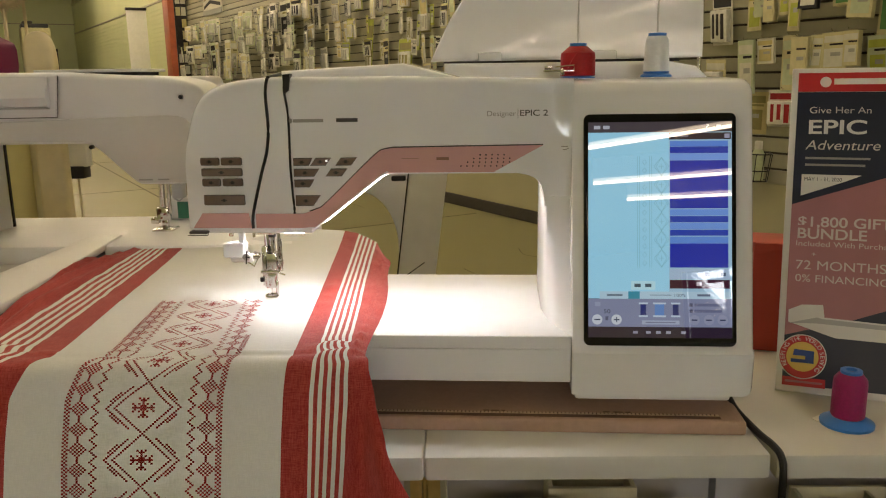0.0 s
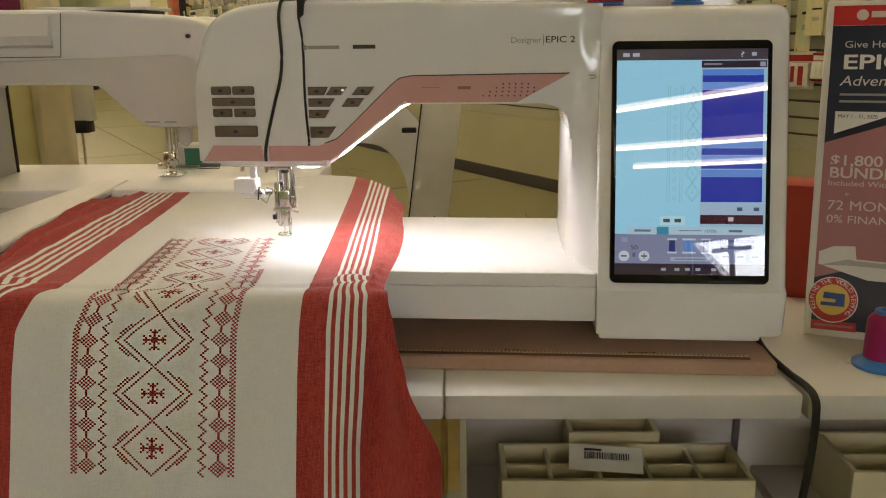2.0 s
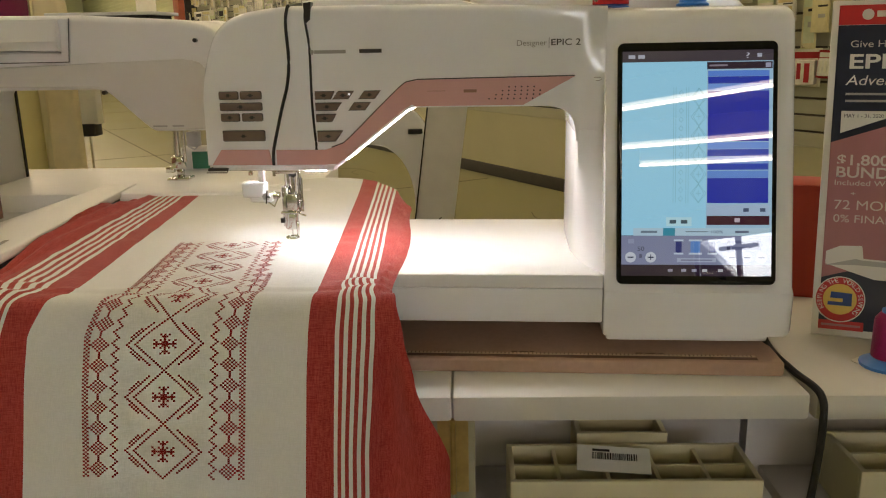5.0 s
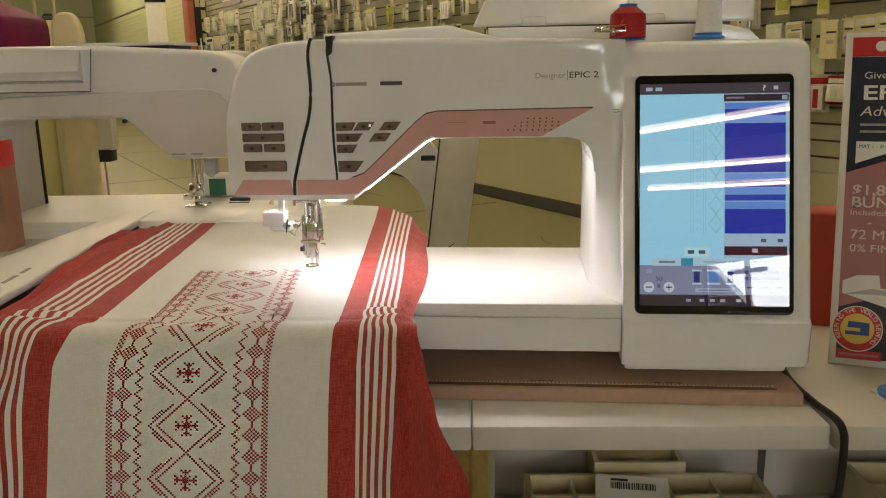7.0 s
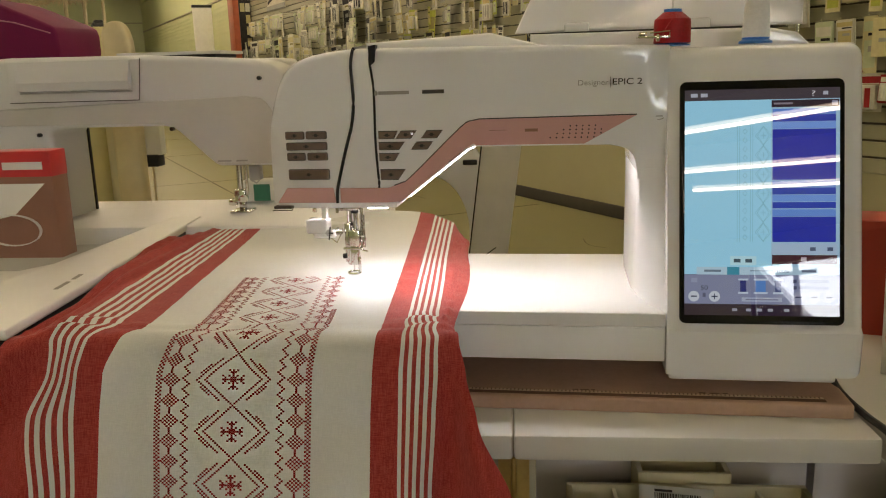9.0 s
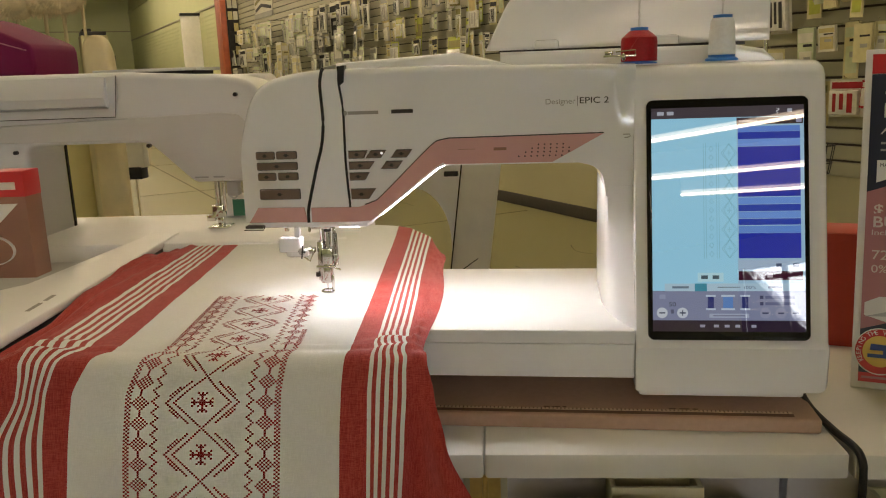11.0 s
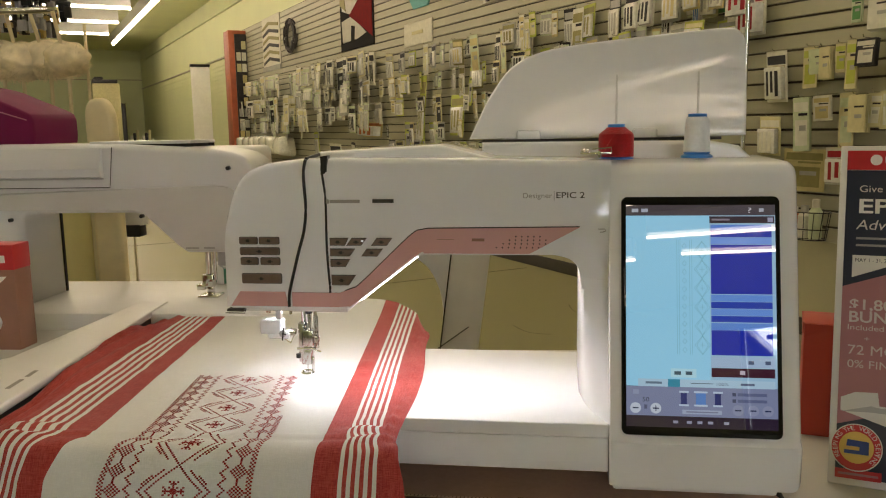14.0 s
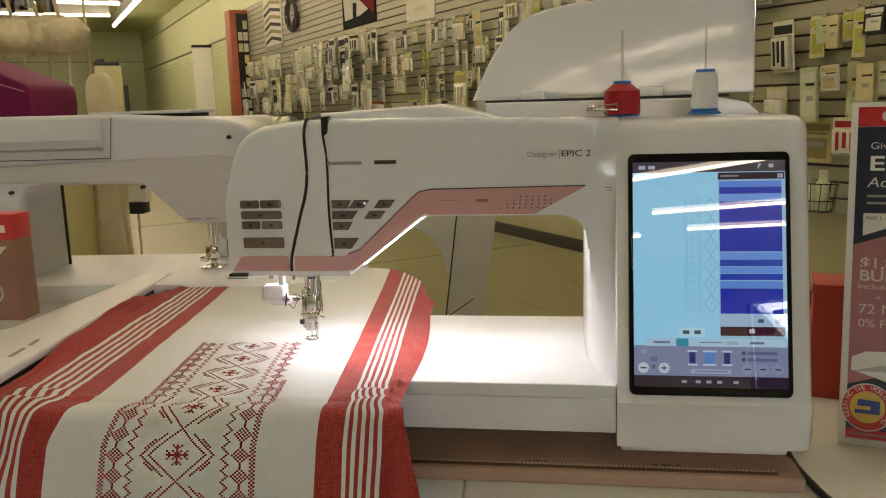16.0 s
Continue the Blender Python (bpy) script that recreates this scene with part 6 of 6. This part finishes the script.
# long pale rolls low on the far stretch
for k in range(7):
    s = 8.0 + k * 0.36
    r = thing("batting_bag", ROOM @ Matrix.Translation((s, 0.18, 0.78)), "pale plastic bag of rolled batting on the slat wall", "bag", "batting bags")
    bm = box(s - 0.17, s + 0.17, 0.05, 0.30, 0.80, 1.06, 0.06, 3)
    for v in bm.verts:
        v.co += Vector((0.03, 0.03, 0.04)) * noise.noise(v.co * 6)
    part("bag", bm, M_CLEAR, r, "crumpled clear bag", ROOM, 60)
# wire basket with bottles
bk = thing("wire_basket", ROOM @ Matrix.Translation((-0.40, 0.10, 0.60)), "black wire basket holding bottles on the slat wall", "basket")
for z, k in ((0.60, 0.85), (0.65, 0.93), (0.73, 1.0)):
    part("hoop", tube([(-0.40 + 0.13 * k * math.cos(a), 0.10 + 0.075 * k * math.sin(a), z) for a in [i * math.pi / 10 for i in range(21)]], 0.003, 6), M_BLACK, bk, "black wire ring", ROOM)
for i in range(16):
    a = i * math.pi / 8
    part("wire", tube([(-0.40 + 0.11 * math.cos(a), 0.10 + 0.064 * math.sin(a), 0.60), (-0.40 + 0.13 * math.cos(a), 0.10 + 0.075 * math.sin(a), 0.73)], 0.002, 5), M_BLACK, bk, "black wire", ROOM)
part("base_mesh", merge(box(-0.50, -0.30, 0.097, 0.103, 0.598, 0.602), box(-0.403, -0.397, 0.04, 0.16, 0.598, 0.602)), M_BLACK, bk, "", ROOM)
for s, c, cap, h in ((-0.46, "pale green", "white", 0.17), (-0.34, "orange", "white", 0.13), (-0.40, "white", "grey", 0.14)):
    b = thing("plastic_bottle", ROOM @ Matrix.Translation((s, 0.10, 0.603)), f"small {c} plastic bottle with {cap} cap", "bottle", "bottles in the basket")
    part("bottle", lathe([(0.028, 0), (0.030, 0.005), (0.030, h * 0.75), (0.016, h * 0.88)], (s, 0.10, 0.603), 18), CARD[c], b, "", ROOM)
    part("cap", lathe([(0.018, h * 0.87), (0.018, h * 1.08), (0.016, h * 1.1)], (s, 0.10, 0.603), 16), CARD[cap], b, "", ROOM)

# ---- pictures and signs high on the wall ----
def flat_thing(name, label, category, s0, s1, z0, z1, base, pieces, d=0.022):
    t = thing(name, ROOM @ Matrix.Translation(((s0 + s1) / 2, d, z0)), label, category)
    part("panel", box(s0, s1, 0.009, d, z0, z1, 0.003, 1), base, t, "", ROOM)
    for k, (pn_, pts, m) in enumerate(pieces):
        part(pn_, prism([(s0 + (s1 - s0) * p[0], z0 + (z1 - z0) * p[1]) for p in pts], d, d + 0.003 + 0.001 * k, "y"), m, t, "", ROOM, 0)
    return t


# coordinates run from the far end (s1 = 1) to the near end
flat_thing("wall_quilt", "square quilt with red triangle, white and black fields", "quilt", 5.03, 6.01, 2.03, 2.74, M_QUILTBLACK,
           [("white_field", [(0.20, 0.80), (0.62, 0.52), (0.93, 0.62), (0.97, 0.90), (0.15, 0.97)], M_QUILTWHITE), ("white_field", [(0.20, 0.20), (0.62, 0.50), (0.95, 0.46), (0.92, 0.12), (0.45, 0.14)], M_QUILTWHITE),
            ("red_field", [(0.03, 0.98), (0.03, 0.12), (0.22, 0.24), (0.70, 0.52)], M_QUILTRED), ("dark_patch", [(0.55, 0.13), (0.66, 0.13), (0.64, 0.36), (0.53, 0.34)], M_QUILTBLACK), ("olive_patch", [(0.80, 0.60), (0.99, 0.72), (0.97, 0.95), (0.86, 0.92)], CARD["olive"])])
flat_thing("wall_banner", "pale banner with dark wavy stripes", "banner", 8.48, 9.41, 2.02, 2.80, CARD["white"],
           [("dark_stripe", [(0.06, 0.12 + 0.13 * k), (0.60, 0.20 + 0.13 * k), (0.95, 0.12 + 0.13 * k), (0.95, 0.17 + 0.13 * k), (0.60, 0.26 + 0.13 * k), (0.06, 0.18 + 0.13 * k)], CARD["olive"] if k % 2 else CARD["black"]) for k in range(6)] + [("lower_edge", [(0, 0), (1, 0), (1, 0.09), (0, 0.09)], CARD["grey"])])
wr = thing("wreath", ROOM @ Matrix.Translation((7.88, 0.04, 2.41)), "dark twig wreath on the slat wall", "wreath")
g = random.Random(8)
bm = bmesh.new()
for k in range(60):
    a0, da = g.uniform(0, 6.28), g.uniform(0.6, 1.4)
    rr, zz = 0.20 + g.uniform(-0.03, 0.03), g.uniform(0.02, 0.08)
    tube([(7.88 + (rr + g.uniform(-0.01, 0.01)) * math.cos(a0 + da * i / 6), zz, 2.41 + rr * 1.0 * math.sin(a0 + da * i / 6)) for i in range(7)], 0.009, 5, into=bm)
part("twig_ring", bm, M_INK, wr, "wound dark twigs", ROOM, 0, "stuff")
hexa = [(3.9 + 0.30 * math.cos(i * math.pi / 3), 2.42 + 0.20 * math.sin(i * math.pi / 3)) for i in range(6)]
tk = thing("wall_sign", ROOM @ Matrix.Translation((3.9, 0.02, 2.2)), "teal six sided sign", "sign")
part("sign_plate", prism(hexa, 0.009, 0.024, "y", 0.002, 1), CARD["teal"], tk, "", ROOM)
part("sign_centre", prism([(3.9 + 0.12 * math.cos(i * math.pi / 3), 2.42 + 0.085 * math.sin(i * math.pi / 3)) for i in range(6)], 0.024, 0.028, "y"), CARD["pale green"], tk, "", ROOM)
ck = flat_thing("wall_sign", "white sign with red lettering and a chequered lower edge", "sign", 1.71, 2.75, 2.12, 2.46, CARD["white"],
                [("red_writing", [(0.10, 0.42), (0.88, 0.42), (0.88, 0.72), (0.10, 0.72)], CARD["red"])] + [("dark_square", [(0.02 + 0.08 * k, 0.02), (0.06 + 0.08 * k, 0.02), (0.06 + 0.08 * k, 0.17), (0.02 + 0.08 * k, 0.17)], M_BLACK) for k in range(12)])
flat_thing("wall_sign", "small plain white card sign", "sign", 3.67, 4.27, 1.92, 2.13, CARD["white"], [("grey_print", [(0.3, 0.45), (0.7, 0.45), (0.7, 0.6), (0.3, 0.6)], CARD["cream"])])

# ---- far end of the shop ----
rack = thing("picture_rack", ROOM @ Matrix.Translation((10.6, 0.25, FLOOR)), "tall brown-red framed rack of small pictures", "rack")
part("frame", box(10.45, 10.8, 0.01, 0.30, FLOOR, 2.76, 0.01), M_BROWNRED, rack, "brown-red wooden frame", ROOM)
part("dark_face", box(10.435, 10.451, 0.015, 0.205, 0.9, 2.70), M_BLACK, rack, "dark face", ROOM)
g = random.Random(21)
for k in range(9):
    for d in (0.03, 0.115):
        z = 1.02 + 0.18 * k
        part("picture", box(10.425, 10.436, d, d + 0.07, z, z + 0.13), CARD[g.choice(("white", "cream", "grey", "yellow", "white", "grey", "black"))], rack, "small picture", ROOM)
wb = thing("white_board", ROOM @ Matrix.Translation((13.53, 0.18, FLOOR)), "tall white board with dark ends against the wall", "board")
part("board", box(13.5, 13.56, 0.0, 0.36, 0.95, 2.40, 0.005), M_LABEL, wb, "plain white face", ROOM)
part("end_bar", box(13.48, 13.58, -0.005, 0.37, 2.40, 2.45, 0.005), M_BLACK, wb, "dark end bar", ROOM)
part("stand", box(13.5, 13.56, 0.1, 0.26, FLOOR, 0.85), M_BLACK, wb, "dark stand", ROOM)
part("end_bar", box(13.45, 13.6, -0.01, 0.40, 0.84, 0.95, 0.005), M_BLACK, wb, "dark end bar", ROOM)
fr = thing("cream_cabinet", ROOM @ Matrix.Translation((20.3, 1.35, FLOOR)), "tall cream cabinet with dark things on top", "cabinet")
part("body", box(20.0, 20.7, 1.02, 1.68, FLOOR, 2.43, 0.02), CARD["cream"], fr, "cream body", ROOM)
part("top_box", box(20.05, 20.6, 1.05, 1.66, 2.43, 2.53, 0.02), M_BLACK, fr, "dark box on top", ROOM)
part("top_box", box(20.05, 20.6, 1.4, 1.62, 2.52, 2.6, 0.03), M_BLACK, fr, "dark box on top", ROOM)
part("side_post", box(20.0, 20.12, 0.90, 1.0, FLOOR, 1.92, 0.01), M_BLACK, fr, "dark post", ROOM)
dk = thing("dark_desk", ROOM @ Matrix.Translation((20.5, 0.5, FLOOR)), "dark wooden desk with pale clutter", "desk")
part("body", box(20.1, 20.8, 0.2, 0.85, FLOOR, 0.9, 0.02), M_BLACK, dk, "dark body", ROOM)
for k in range(8):
    part("clutter", box(20.2, 20.4, 0.22 + 0.075 * k, 0.28 + 0.075 * k, 0.9, 0.98 + 0.08 * ((k * 7) % 4), 0.01), CARD[("white", "cream", "black", "white")[k % 4]], dk, "small pale box", ROOM)
solo("far_wall_ledge", box(S_FAR - 0.03, S_FAR, 0.0, D_SIDE, 2.72, 2.75), M_SLAT, "thin ledge on the far wall", "trim", "structure", ROOM)
